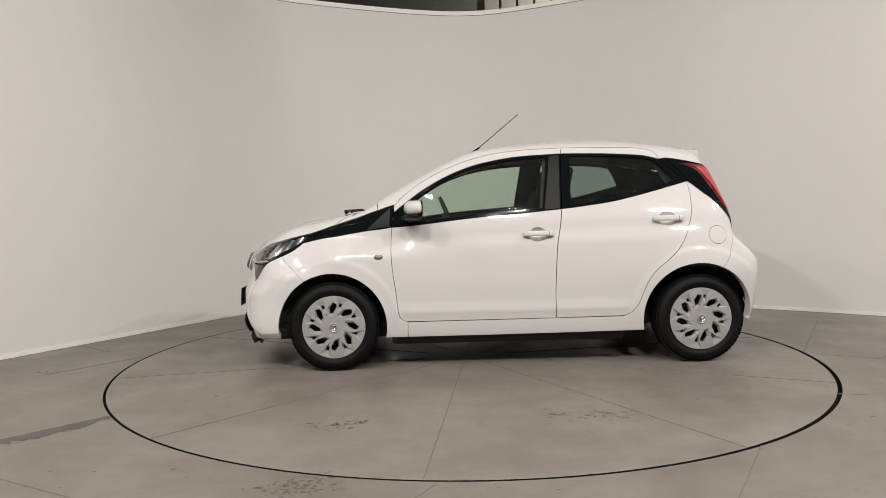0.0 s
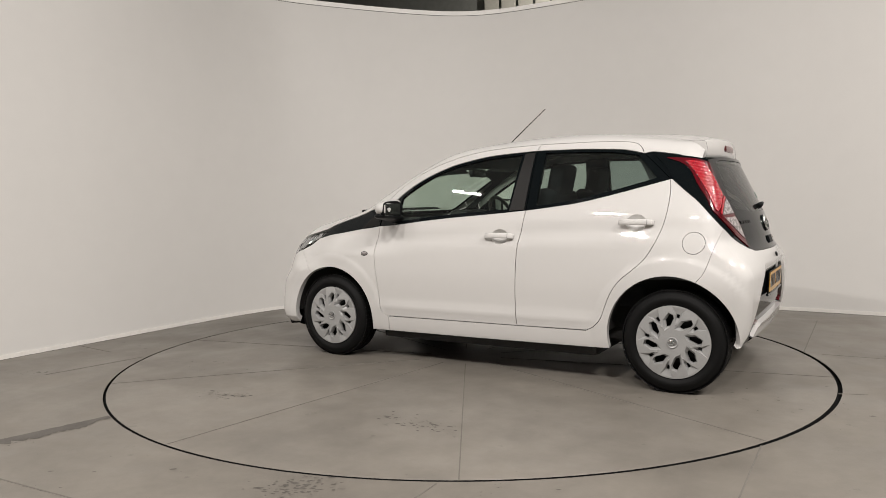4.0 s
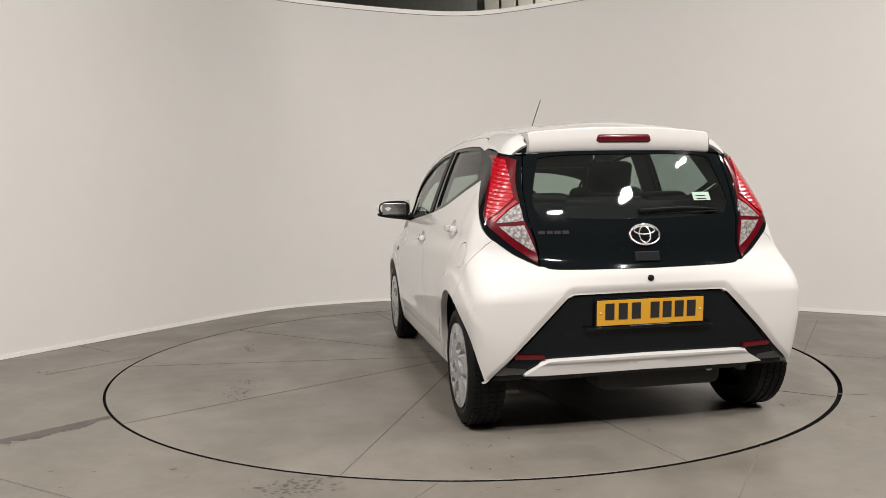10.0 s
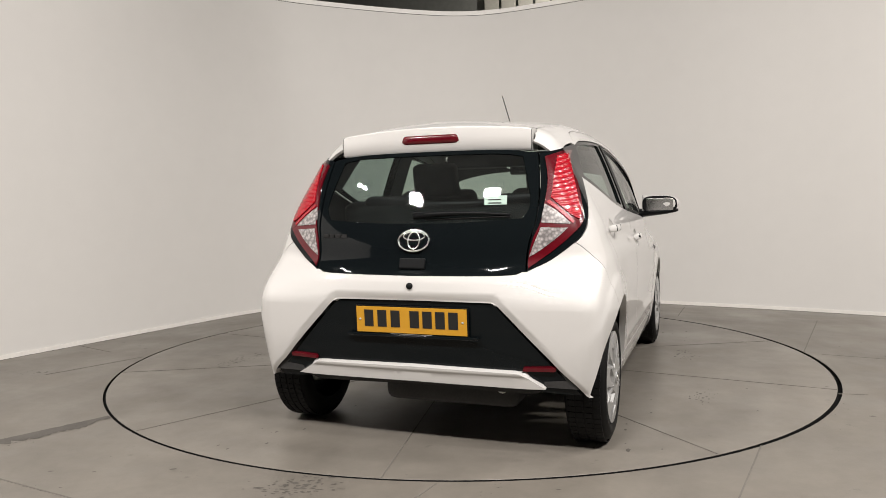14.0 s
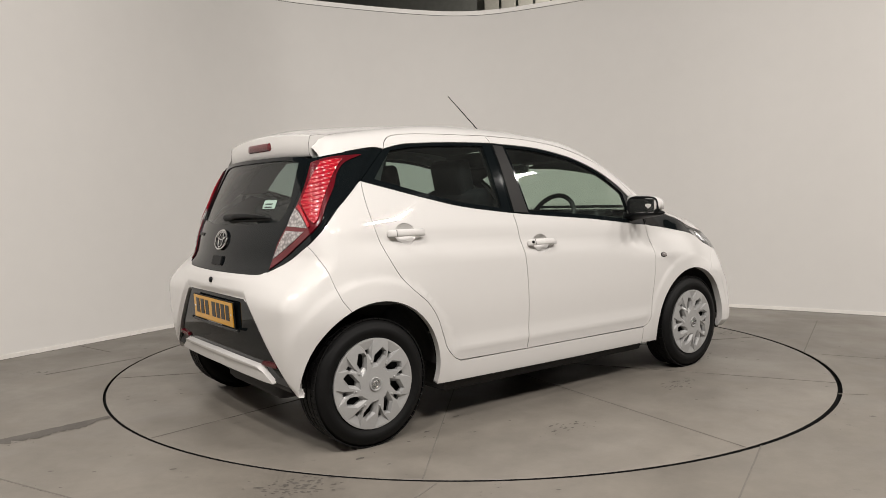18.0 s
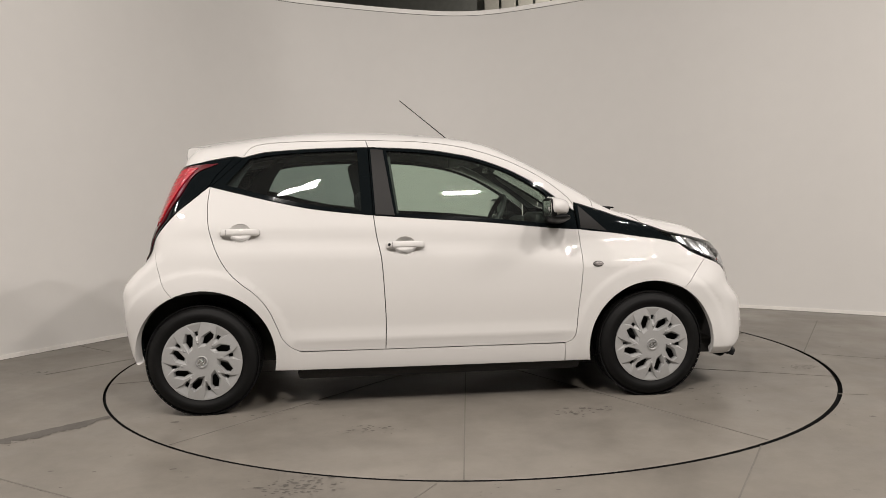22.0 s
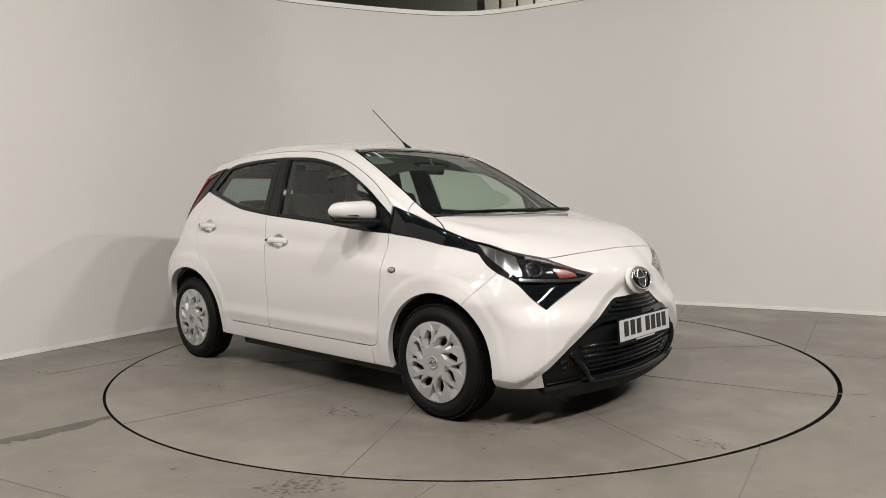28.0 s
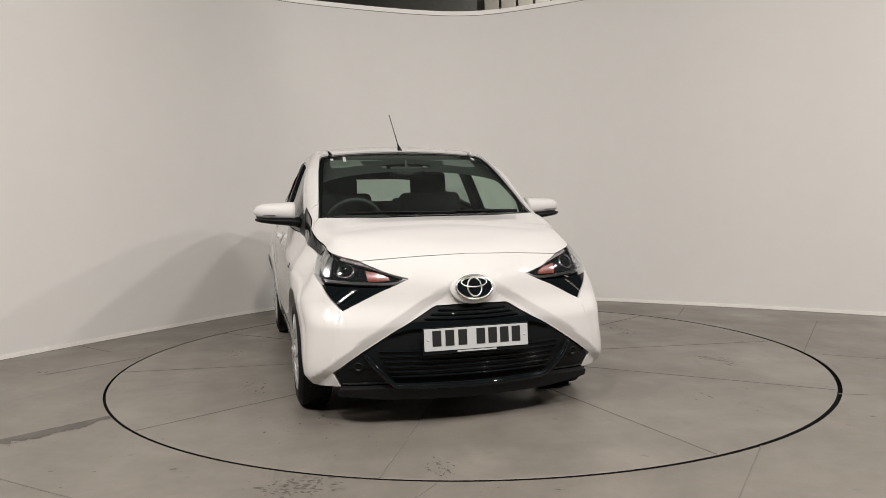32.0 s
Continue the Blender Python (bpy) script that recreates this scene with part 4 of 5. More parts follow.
def trim_plan():
    """Rim outline, and for each opening its edge on the face, its deeper edge and the drop between them."""
    ring = np.array([(.199 * math.cos(a), .199 * math.sin(a)) for a in np.linspace(0, 6.2832, 97)[:-1]])

    def at(r, a):
        return (r * math.cos(a), r * math.sin(a))
    openings = []
    for k in range(8):
        a = k * .7854
        u = np.array([math.cos(a + .62), math.sin(a + .62)])
        w = np.array([-u[1], u[0]])
        c = np.array(at(.117, a))
        face = [tuple(c + u * p + w * q) for p, q in ((-.058, .004), (-.030, .024), (.026, .024), (.044, .012), (.043, -.016), (-.008, -.026))]
        deep = [tuple(c + u * p + w * q) for p, q in ((-.034, .004), (-.020, .019), (.025, .020), (.039, .009), (.037, -.011), (-.004, -.015))]
        openings.append((ring_points(face, 3), ring_points(deep, 3), np.full(18, .017)))
        b = a + .3927
        face = [at(.110, b - .035), at(.150, b - .105), at(.194, b - .205), at(.194, b + .195), at(.150, b + .115), at(.110, b + .05)]
        deep = [at(.131, b - .050), at(.140, b - .055), at(.155, b - .055), at(.155, b + .06), at(.140, b + .06), at(.131, b + .055)]
        drop = np.interp(np.hypot(*np.array(ring_points(deep, 3)).T), [.131, .155], [.019, .013])
        openings.append((ring_points(face, 3), ring_points(deep, 3), drop))
    return ring, openings


def trim_height(x, z):
    r = math.hypot(x, z)
    return .012 - .012 * max(0, (r - .06) / .14) ** 2


def trim_mesh(d=.0085):
    """The trim's face with bevelled openings; returns points, faces and how many faces are smooth."""
    from mathutils.geometry import delaunay_2d_cdt
    ring, openings = trim_plan()
    loops = [ring] + [o[0] for o in openings]
    gx, gz = np.meshgrid(np.arange(-.21, .21, d), np.arange(-.21, .21, d))
    G = np.stack([gx.ravel(), gz.ravel()], 1)
    G = G[np.hypot(*G.T) < .195]
    for L in loops:
        G = G[np.min(np.linalg.norm(G[:, None] - L[None], axis=2), 1) > d * .4]
    for L in loops[1:]:
        G = G[~within(G, L)]
    pts, edges = [], []
    for L in loops:
        k = len(pts)
        pts += [Vector(p) for p in L]
        edges += [(k + i, k + (i + 1) % len(L)) for i in range(len(L))]
    pts += [Vector(p) for p in G]
    vs, _, fs, *_ = delaunay_2d_cdt(pts, edges, [], 1, 1e-6)
    q = np.array([tuple(v) for v in vs])
    cen = np.array([q[list(f)].mean(0) for f in fs])
    bad = np.zeros(len(fs), bool)
    for L in loops[1:]:
        bad |= within(cen, L)
    v = [(a, trim_height(a, b), b) for a, b in q]
    f = []
    for t in (tuple(f) for f, b in zip(fs, bad) if not b):
        a, b, c = q[t[0]], q[t[1]], q[t[2]]
        f.append(t if (b[0] - a[0]) * (c[1] - a[1]) - (b[1] - a[1]) * (c[0] - a[0]) < 0 else t[::-1])
    smooth = len(f)
    for face, deep, drop in [(ring, ring * .988, np.full(len(ring), .02))] + openings:
        k, n = len(v), len(face)
        v += [(a, trim_height(a, b), b) for a, b in face]
        v += [(a, trim_height(a, b) - h, b) for (a, b), h in zip(deep, drop)]
        v += [(a, trim_height(a, b) - h - .014, b) for (a, b), h in zip(deep, drop)]
        for r in (0, n):
            f += [(k + r + i, k + r + (i + 1) % n, k + r + n + (i + 1) % n, k + r + n + i) for i in range(n)]
    return v, f, smooth


def tread_blocks(r, w):
    """Shoulder and rib blocks round the tyre."""
    bm = bmesh.new()
    n = 64
    for k in range(n):
        a = 6.283185 * k / n
        for y, wy, skew in ((-.028, .028, .12), (-.062, .027, -.08), (-.099, .027, .08), (-.135, .028, -.12)):
            b = a + (0.5 / n * 6.2832 if wy < .026 else 0)
            m = Matrix.Translation((r * math.cos(b), y, r * math.sin(b))) @ Matrix.Rotation(-b, 4, "Y") @ Matrix.Rotation(skew * .5, 4, "X")
            add_quad_block(bm, m, .006, wy, 6.2832 * r / n * .9)
    return bm


def add_quad_block(bm, m, hx, hy, hz):
    c = [m @ Vector((x * hx / 2, y * hy / 2, z * hz / 2)) for x in (-1, 1) for y in (-1, 1) for z in (-1, 1)]
    v = [bm.verts.new(p) for p in c]
    for q in ((4, 6, 7, 5), (0, 4, 5, 1), (2, 3, 7, 6), (0, 2, 6, 4), (1, 5, 7, 3)):
        bm.faces.new([v[i] for i in q])


def wheel(x, y, spin, r=0.283, w=0.165):
    """A tyre on a dark steel rim with a silver trim of skewed windows."""
    root = new("wheel")
    root.parent = CAR
    root.matrix_basis = pose(x, y, r, 0, 0, 0 if y > 0 else 180)
    bm = bmesh.new()
    lathe(bm, [(.19, -w), (.21, -w - .004), (.245, -w - .002), (.268, -w + .010), (r - .005, -w + .024), (r - .004, -w + .04), (r - .004, -.04), (r - .005, -.024), (.268, -.010), (.262, -.003), (.245, .002), (.243, .004), (.222, .004), (.219, .001), (.206, -.001), (.198, -.010), (.19, -.018)], 80)
    t = part("tyre", bm, "rubber", root, "black rubber tyre with worn tread", smooth=True)
    part("tread", tread_blocks(r - .003, w), "rubber", t)
    bm = bmesh.new()
    lathe(bm, [(.195, -.012), (.19, -.07), (.12, -.075), (.06, -.05), (.001, -.05)], 48)
    part("rim", bm, "dark_wheel", root, smooth=True)
    if "trim" not in WHEEL_DATA:
        WHEEL_DATA["trim"] = trim_mesh()
    v, f, smooth = WHEEL_DATA["trim"]
    tr = mesh_of("wheel_trim", v, f, "cap", root, "silver plastic wheel trim with skewed openings", smooth=False)
    tr.data.polygons.foreach_set("use_smooth", [i < smooth for i in range(len(f))])
    tr.matrix_basis = pose(0, .002, 0, 0, spin, 0)
    bm = bmesh.new()
    lathe(bm, [(.0301, .010), (.030, .017), (.027, .018), (.025, .015), (.0001, .015)], 32)
    part("centre_cap", bm, "cap", tr, smooth=True)
    bm = bmesh.new()
    ring = [(.020 * math.cos(a), .018, .014 * math.sin(a)) for a in np.linspace(0, 6.2832, 25)[:-1]]
    tube(bm, ring, .0022, 6, closed=True)
    tube(bm, [(.007 * math.cos(a), .018, .013 * math.sin(a)) for a in np.linspace(0, 6.2832, 21)[:-1]], .0018, 6, closed=True)
    tube(bm, [(.014 * math.cos(a), .018, .006 + .006 * math.sin(a)) for a in np.linspace(0, 6.2832, 21)[:-1]], .0018, 6, closed=True)
    part("badge", bm, "chrome", tr, smooth=True)
    for k in range(8):
        a = k * .7854 + .3927
        bm = bmesh.new()
        rr = .099
        lathe(bm, [(.0055, 0), (.005, .003), (.0001, .0035)], 10, "y", (rr * math.cos(a), trim_height(rr * math.cos(a), rr * math.sin(a)) + .001, rr * math.sin(a)))
        part("stud", bm, "cap", tr, smooth=True)
    bm = bmesh.new()
    lathe(bm, [(.0001, -.10), (.115, -.10), (.118, -.085), (.06, -.08), (.0001, -.078)], 36)
    part("brake_disc", bm, "steel", root, smooth=True)
    return root


WHEEL_DATA = {}
WHEEL_Y = .785
for wx, wy, ws in ((0.0, WHEEL_Y, 12), (0.0, -WHEEL_Y, 33), (2.34, WHEEL_Y, 5), (2.34, -WHEEL_Y, 20)):
    wheel(wx, wy, ws)


# ---- fittings on the skin ----
def spot(x, y, z, axis, off=0.0):
    """A frame on the skin: its z axis points out, its x axis lies level."""
    p = lift(flat(np.array([[x, y, z]], float), axis), axis, off)
    n = Vector(slope(p)[0])
    p = Vector(p[0])
    u = Vector((0, 0, 1)).cross(n).normalized()
    v = n.cross(u)
    m = Matrix((u, v, n)).transposed().to_4x4()
    m.translation = p
    return m


def flip(m):
    """The same frame on the other side of the car."""
    f = Matrix.Diagonal((1, -1, 1, 1))
    g = f @ m
    x, y, z = -g.col[0].xyz, g.col[1].xyz, g.col[2].xyz
    r = Matrix((x, y, z)).transposed().to_4x4()
    r.translation = g.translation
    return r


def oval(bm, m, rx, ry, r, n=32):
    tube(bm, [m @ Vector((rx * math.cos(a), ry * math.sin(a), 0)) for a in np.linspace(0, 6.2832, n + 1)[:-1]], r, 8, closed=True)


def dome(bm, m, rx, ry, h, n=32, k=6):
    """A flat-edged cushion of oval plan."""
    rings = []
    for i in range(k):
        t = i / (k - 1) * 1.45
        rings.append([bm.verts.new(m @ Vector((rx * math.cos(t) * math.cos(a), ry * math.cos(t) * math.sin(a), h * math.sin(t)))) for a in np.linspace(0, 6.2832, n + 1)[:-1]])
    for A, B in zip(rings, rings[1:]):
        for j in range(n):
            bm.faces.new((A[j], A[(j + 1) % n], B[(j + 1) % n], B[j]))
    bm.faces.new(rings[-1])


def slab(bm, m, w, h, t, bevel=.002):
    add_box(bm, (0, 0, 0), (w, h, t), bevel, m)


def door_handle(x, z, s):
    m = spot(x, .78, z, "y", 0.0)
    if s < 0:
        m = flip(m)
    bm = bmesh.new()
    L = [(-.098, 0, .004), (-.088, 0, .022), (-.05, 0, .030), (.0, 0, .032), (.05, 0, .030), (.088, 0, .022), (.098, 0, .004)]
    prev = None
    for a, _, c in L:
        hh = .0165 if abs(a) < .09 else .012
        ring = [bm.verts.new(m @ Vector((a, hh * math.cos(b), c + .007 * math.sin(b)))) for b in np.linspace(0, 6.2832, 13)[:-1]]
        if prev:
            for j in range(12):
                bm.faces.new((prev[j], prev[(j + 1) % 12], ring[(j + 1) % 12], ring[j]))
        else:
            bm.faces.new(ring[::-1])
        prev = ring
    bm.faces.new(prev)
    h = part("door_handle", bm, "white", CAR, smooth=True)
    bm = bmesh.new()
    slab(bm, m @ pose(.066 * (1 if s > 0 else -1), 0, .030), .0012, .026, .010, 0)
    part("joint", bm, "gap", h)
    if x > .5 and s < 0:
        bm = bmesh.new()
        lathe(bm, [(.0075, .028), (.0065, .0365), (.0001, .0365)], 14, "z", (0, 0, 0))
        bmesh.ops.transform(bm, matrix=m @ pose(.082 * s, 0, 0), verts=bm.verts)
        part("lock", bm, "sblack", h, smooth=True)


def recess(x, z, s):
    def bowl(P):
        r = ((P[:, 0] - x) / .056) ** 2 + ((P[:, 2] - z) / .047) ** 2
        return -.030 * np.clip(1 - r, 0, 1) ** .7
    panel("handle_recess", ellipse(x, z, .056, .047), "y", "white", CAR, off=-.001, sgn=s, gap=-.001, lip=0, d=.010, bend=bowl)


for sg in (1, -1):
    for hx, hz in ((1.037, .842), (.205, .925)):
        recess(hx, hz - .002, sg)
        door_handle(hx, hz, sg)


def mirror(s):
    """A door mirror: white shell, black foot and a glass that looks back."""
    bm = bmesh.new()
    rings = []
    for i in range(13):
        t = i / 12
        y = .735 + .235 * t
        hz = .058 * (1 - .25 * t) * math.sqrt(max(.0, 1 - max(0, (t - .62) / .385) ** 2.4)) + .002
        hx = .085 * math.sqrt(max(.0, 1 - max(0, (t - .5) / .505) ** 2.2)) + .002
        ring = []
        for j in range(20):
            a = 6.2832 * j / 20
            cx, cz = math.cos(a), math.sin(a)
            ring.append(bm.verts.new((1.800 - .02 * t + hx * (cx if cx > 0 else cx * .28), s * y, 1.018 + .006 * t + hz * math.copysign(abs(cz) ** .75, cz))))
        rings.append(ring)
    for A, B in zip(rings, rings[1:]):
        for j in range(20):
            q = (A[j], A[(j + 1) % 20], B[(j + 1) % 20], B[j])
            bm.faces.new(q if s < 0 else q[::-1])
    bm.faces.new(rings[0])
    bm.faces.new(rings[-1])
    bmesh.ops.recalc_face_normals(bm, faces=bm.faces)
    root = part("door_mirror", bm, "white", CAR, "white mirror shell on a black foot", smooth=True)
    bm = bmesh.new()
    prev = None
    for t in np.linspace(0, 1, 11):
        y = .70 + .262 * t
        k = math.sqrt(max(0.02, 1 - max(0, (t - .55) / .46) ** 2.2))
        hx, hz, zc = .062 * k, (.030 - .014 * t) * k ** .5, .957 + .020 * t
        ring = [bm.verts.new((1.822 - .012 * t + .02 * (1 - t) + hx * math.cos(a), s * y, zc + hz * math.sin(a))) for a in np.linspace(0, 6.2832, 17)[:-1]]
        if prev:
            for j in range(16):
                bm.faces.new((prev[j], prev[(j + 1) % 16], ring[(j + 1) % 16], ring[j]))
        else:
            bm.faces.new(ring)
        prev = ring
    bm.faces.new(prev)
    bmesh.ops.recalc_face_normals(bm, faces=bm.faces)
    part("foot", bm, "sblack", root, smooth=True)
    bm = bmesh.new()
    for i, (x, k) in enumerate(((1.792, .90), (1.788, .985), (1.772, .985), (1.764, .93), (1.769, .85))):
        ring = []
        for j in range(28):
            a = 6.2832 * j / 28
            ca, sa = math.cos(a), math.sin(a)
            ring.append(bm.verts.new((x, s * (.848 + .112 * k * math.copysign(abs(ca) ** .62, ca)), 1.016 + (.056 + .004 * -ca) * k * math.copysign(abs(sa) ** .62, sa))))
        if i:
            for j in range(28):
                bm.faces.new((prev[j], prev[(j + 1) % 28], ring[(j + 1) % 28], ring[j]))
        prev = ring
    bm.faces.new(prev)
    bmesh.ops.recalc_face_normals(bm, faces=bm.faces)
    part("bezel", bm, "sblack", root, smooth=True)
    bm = bmesh.new()
    add_box(bm, (1.767, s * .848, 1.016), (.004, .170, .078), .0015, Matrix.Rotation(s * .02, 4, "Z") @ Matrix.Rotation(-.03, 4, "Y"))
    part("mirror_glass", bm, "chrome", root)
    bm = bmesh.new()
    add_box(bm, (1.872, s * .842, 1.0), (.003, .15, .004), 0)
    part("joint", bm, "gap", root)


for sg in (1, -1):
    mirror(sg)
    m = spot(2.05, .78, .721, "y", .001)
    m = m if sg > 0 else flip(m)
    bm = bmesh.new()
    dome(bm, m, .026, .013, .010)
    rp = part("side_repeater", bm, "whitelens", CAR, smooth=True)
    bm = bmesh.new()
    oval(bm, m, .026, .013, .0025)
    part("rim", bm, "sblack", rp, smooth=True)


def spoiler_profile(y):
    """Section of the spoiler at y, from the roof over the tip to its underside."""
    y = abs(y)
    tip = -.140 + .18 * y * y
    f0 = .034
    zr = [float(lift(np.array([[x, y]]), "z", .0012)[0, 2]) for x in (f0, f0 - .05)]
    lo = 1.286 - .03 * y * y
    zt = max(min(1.398 - .10 * y * y, zr[1] - .005), lo + .02)
    return [(f0, zr[0] - .006), (f0 - .001, zr[0]), (f0 - .05, zr[1]), (tip + .045, max(zt + .005, min(zr[1] - .01, zt + .012))), (tip + .006, zt), (tip, zt - .006), (tip - .006, zt - .4 * (zt - lo)), (tip - .003, lo + .010), (tip + .004, lo + .001), (tip + .012, lo), (.0, lo + .002)]


def spoiler():
    """The roof spoiler over the tailgate, with the high brake lamp in its back."""
    bm = bmesh.new()
    prev = None
    for y in np.linspace(-.4585, .4585, 61):
        ring = [bm.verts.new((x, y, z)) for x, z in spoiler_profile(y)]
        if prev:
            for j in range(len(ring) - 1):
                f = bm.faces.new((prev[j], prev[j + 1], ring[j + 1], ring[j]))
                f.smooth = True
            for j in (1, 4, 5, 8):
                bm.edges.get((prev[j], ring[j])).smooth = False
        if prev is None or y > .458:
            bm.faces.new(ring)
        prev = ring
    bmesh.ops.recalc_face_normals(bm, faces=bm.faces)
    sp = part("spoiler", bm, "white", CAR)
    for y in (.457, -.457):
        bm = bmesh.new()
        tube(bm, [(x, y, z) for x, z in spoiler_profile(y)[1:9]], .0011, 6)
        part("joint", bm, "gap", sp)
    bm = bmesh.new()
    prev = None
    for y in np.linspace(-.142, .142, 15):
        tip = -.140 + .18 * y * y
        e = max(0.0, abs(y) - .125) / .017
        ring = [bm.verts.new((tip - .006 + .01 * e, y, 1.362 - .008 * e)), bm.verts.new((tip - .011 + .01 * e, y, 1.357 - .008 * e)), bm.verts.new((tip - .013 + .01 * e, y, 1.331 + .004 * e)), bm.verts.new((tip - .006 + .01 * e, y, 1.324 + .004 * e))]
        if prev:
            for j in range(3):
                bm.faces.new((prev[j], prev[j + 1], ring[j + 1], ring[j]))
        prev = ring
    bmesh.ops.recalc_face_normals(bm, faces=bm.faces)
    part("brake_light", bm, "dkred", sp, "dark red high brake lamp", smooth=True)


spoiler()


def plate(x, z, tilt, face, w, h, front):
    """A registration plate with bars in place of its characters."""
    m = pose(x, 0, z) @ Matrix.Rotation(radians(90 if front else -90), 4, "Z") @ Matrix.Rotation(radians(90 - tilt), 4, "X")
    bm = bmesh.new()
    slab(bm, m, w, h, .004, .0015)
    p = part("number_plate", bm, face, CAR, "%s plate with dark bars" % ("white" if front else "yellow"))
    for cx in (-.180, -.118, -.056, .032, .090, .148, .206):
        bm = bmesh.new()
        slab(bm, m @ pose(cx - .013, .006, .0028), .042, .072, .002, .0005)
        part("bar", bm, "ink", p)
    bm = bmesh.new()
    slab(bm, m @ pose(0, -h / 2 - .007, -.002), .19, .007, .002, 0)
    part("caption_bar", bm, "plate_white", p)
    bm = bmesh.new()
    slab(bm, m @ pose(0, -.006, -.006), w + .012, h + .022, .006, .002)
    part("plate_backing", bm, "sblack", p)
    for sx in (-1, 1):
        bm = bmesh.new()
        lathe(bm, [(.005, .002), (.0045, .0045), (.0001, .005)], 10, "z")
        bmesh.ops.transform(bm, matrix=m @ pose(sx * (w / 2 - .018), 0, 0), verts=bm.verts)
        part("screw", bm, "plate_white", p, smooth=True)


plate(-.411, .565, -3, "yellow", .505, .112, False)
plate(3.047, .431, 4, "plate_white", .505, .102, True)


def badge(m, rx, ry, name, thick):
    bm = bmesh.new()
    oval(bm, m, rx, ry, thick)
    b = part(name, bm, "chrome", CAR, "oval chrome badge", smooth=True)
    bm = bmesh.new()
    oval(bm, m, rx * .38, ry * .80, thick * .75)
    part("upright_oval", bm, "chrome", b, smooth=True)
    bm = bmesh.new()
    oval(bm, m @ pose(0, ry * .42, 0), rx * .70, ry * .40, thick * .75)
    part("level_oval", bm, "chrome", b, smooth=True)
    bm = bmesh.new()
    dome(bm, m @ pose(0, 0, -.006), rx, ry, .006)
    part("backing", bm, "gblack", b, smooth=True)


def nose():
    m = spot(3.0, 0, .658, "f", 0)
    bm = bmesh.new()
    dome(bm, m @ pose(0, 0, -.006), .112, .074, .022)
    part("badge_plinth", bm, "white", CAR, smooth=True)
    badge(m @ pose(0, 0, .018), .088, .056, "front_badge", .006)
    # grille bars, gloss frame, fog pods
    for z, hw, o in ((.560, .165, -.030), (.540, .20, -.030), (.520, .23, -.030), (.375, .455, -.030), (.350, .45, -.030), (.325, .435, -.030), (.300, .42, -.030), (.275, .41, -.030), (.250, .40, -.030)):
        P = lift(flat(np.stack([np.full(25, 2.97), np.linspace(-hw, hw, 25), np.full(25, z)], 1), "f"), "f", o)
        bm = bmesh.new()
        tube(bm, P, .006, 6)
        part("grille_bar", bm, "gblack", CAR, smooth=True)
    P = poly((2.95, .508, .356), (2.95, .37, .212), (2.95, 0, .202), (2.95, -.37, .212), (2.95, -.508, .356))
    P = P - slope(P) * np.linspace(-1, 1, len(P))[:, None] ** 4 * .034 + slope(P) * .008
    bm = bmesh.new()
    tube(bm, P, .014, 10)
    part("grille_frame", bm, "gblack", CAR, smooth=True)
    panel("grille_bridge", both(poly((3.02, 0, .512), (3.0, .30, .508), (2.965, .40, .450), (2.98, .30, .478), (3.03, 0, .482))), "f", "gblack", CAR, off=-.014, lip=.03, gap=0)
    for s in (1, -1):
        m = spot(2.93, .545, .305, "f", -.030)
        m = m if s > 0 else flip(m)
        bm = bmesh.new()
        lathe(bm, [(.024, -.01), (.022, .010), (.017, .012), (.014, .004), (.0001, .002)], 24, "z")
        bmesh.ops.transform(bm, matrix=m, verts=bm.verts)
        part("fog_blank", bm, "sblack", CAR, smooth=True)
        panel("fog_surround", poly((2.88, .612, .215), (2.88, .615, .262), (2.93, .508, .360), (2.95, .375, .212), (2.88, .612, .215)), "f", "sblack", CAR, off=-.024, lip=.03, sgn=s, d=.015, bend=lambda P: -.03 * np.clip((.30 - P[:, 2]) / .05, 0, 1) * np.clip((P[:, 2] - .215) / .02, 0, 1))
    lo = np.vstack([poly((2.97, 0, .195), (2.95, .36, .200), (2.87, .615, .196)), poly((2.87, .615, .196), (2.83, .60, .165), (2.90, .40, .135), (2.93, 0, .130))])
    panel("front_lip", both(lo), "f", "rough_black", CAR, off=.004, lip=.06, gap=0)


nose()


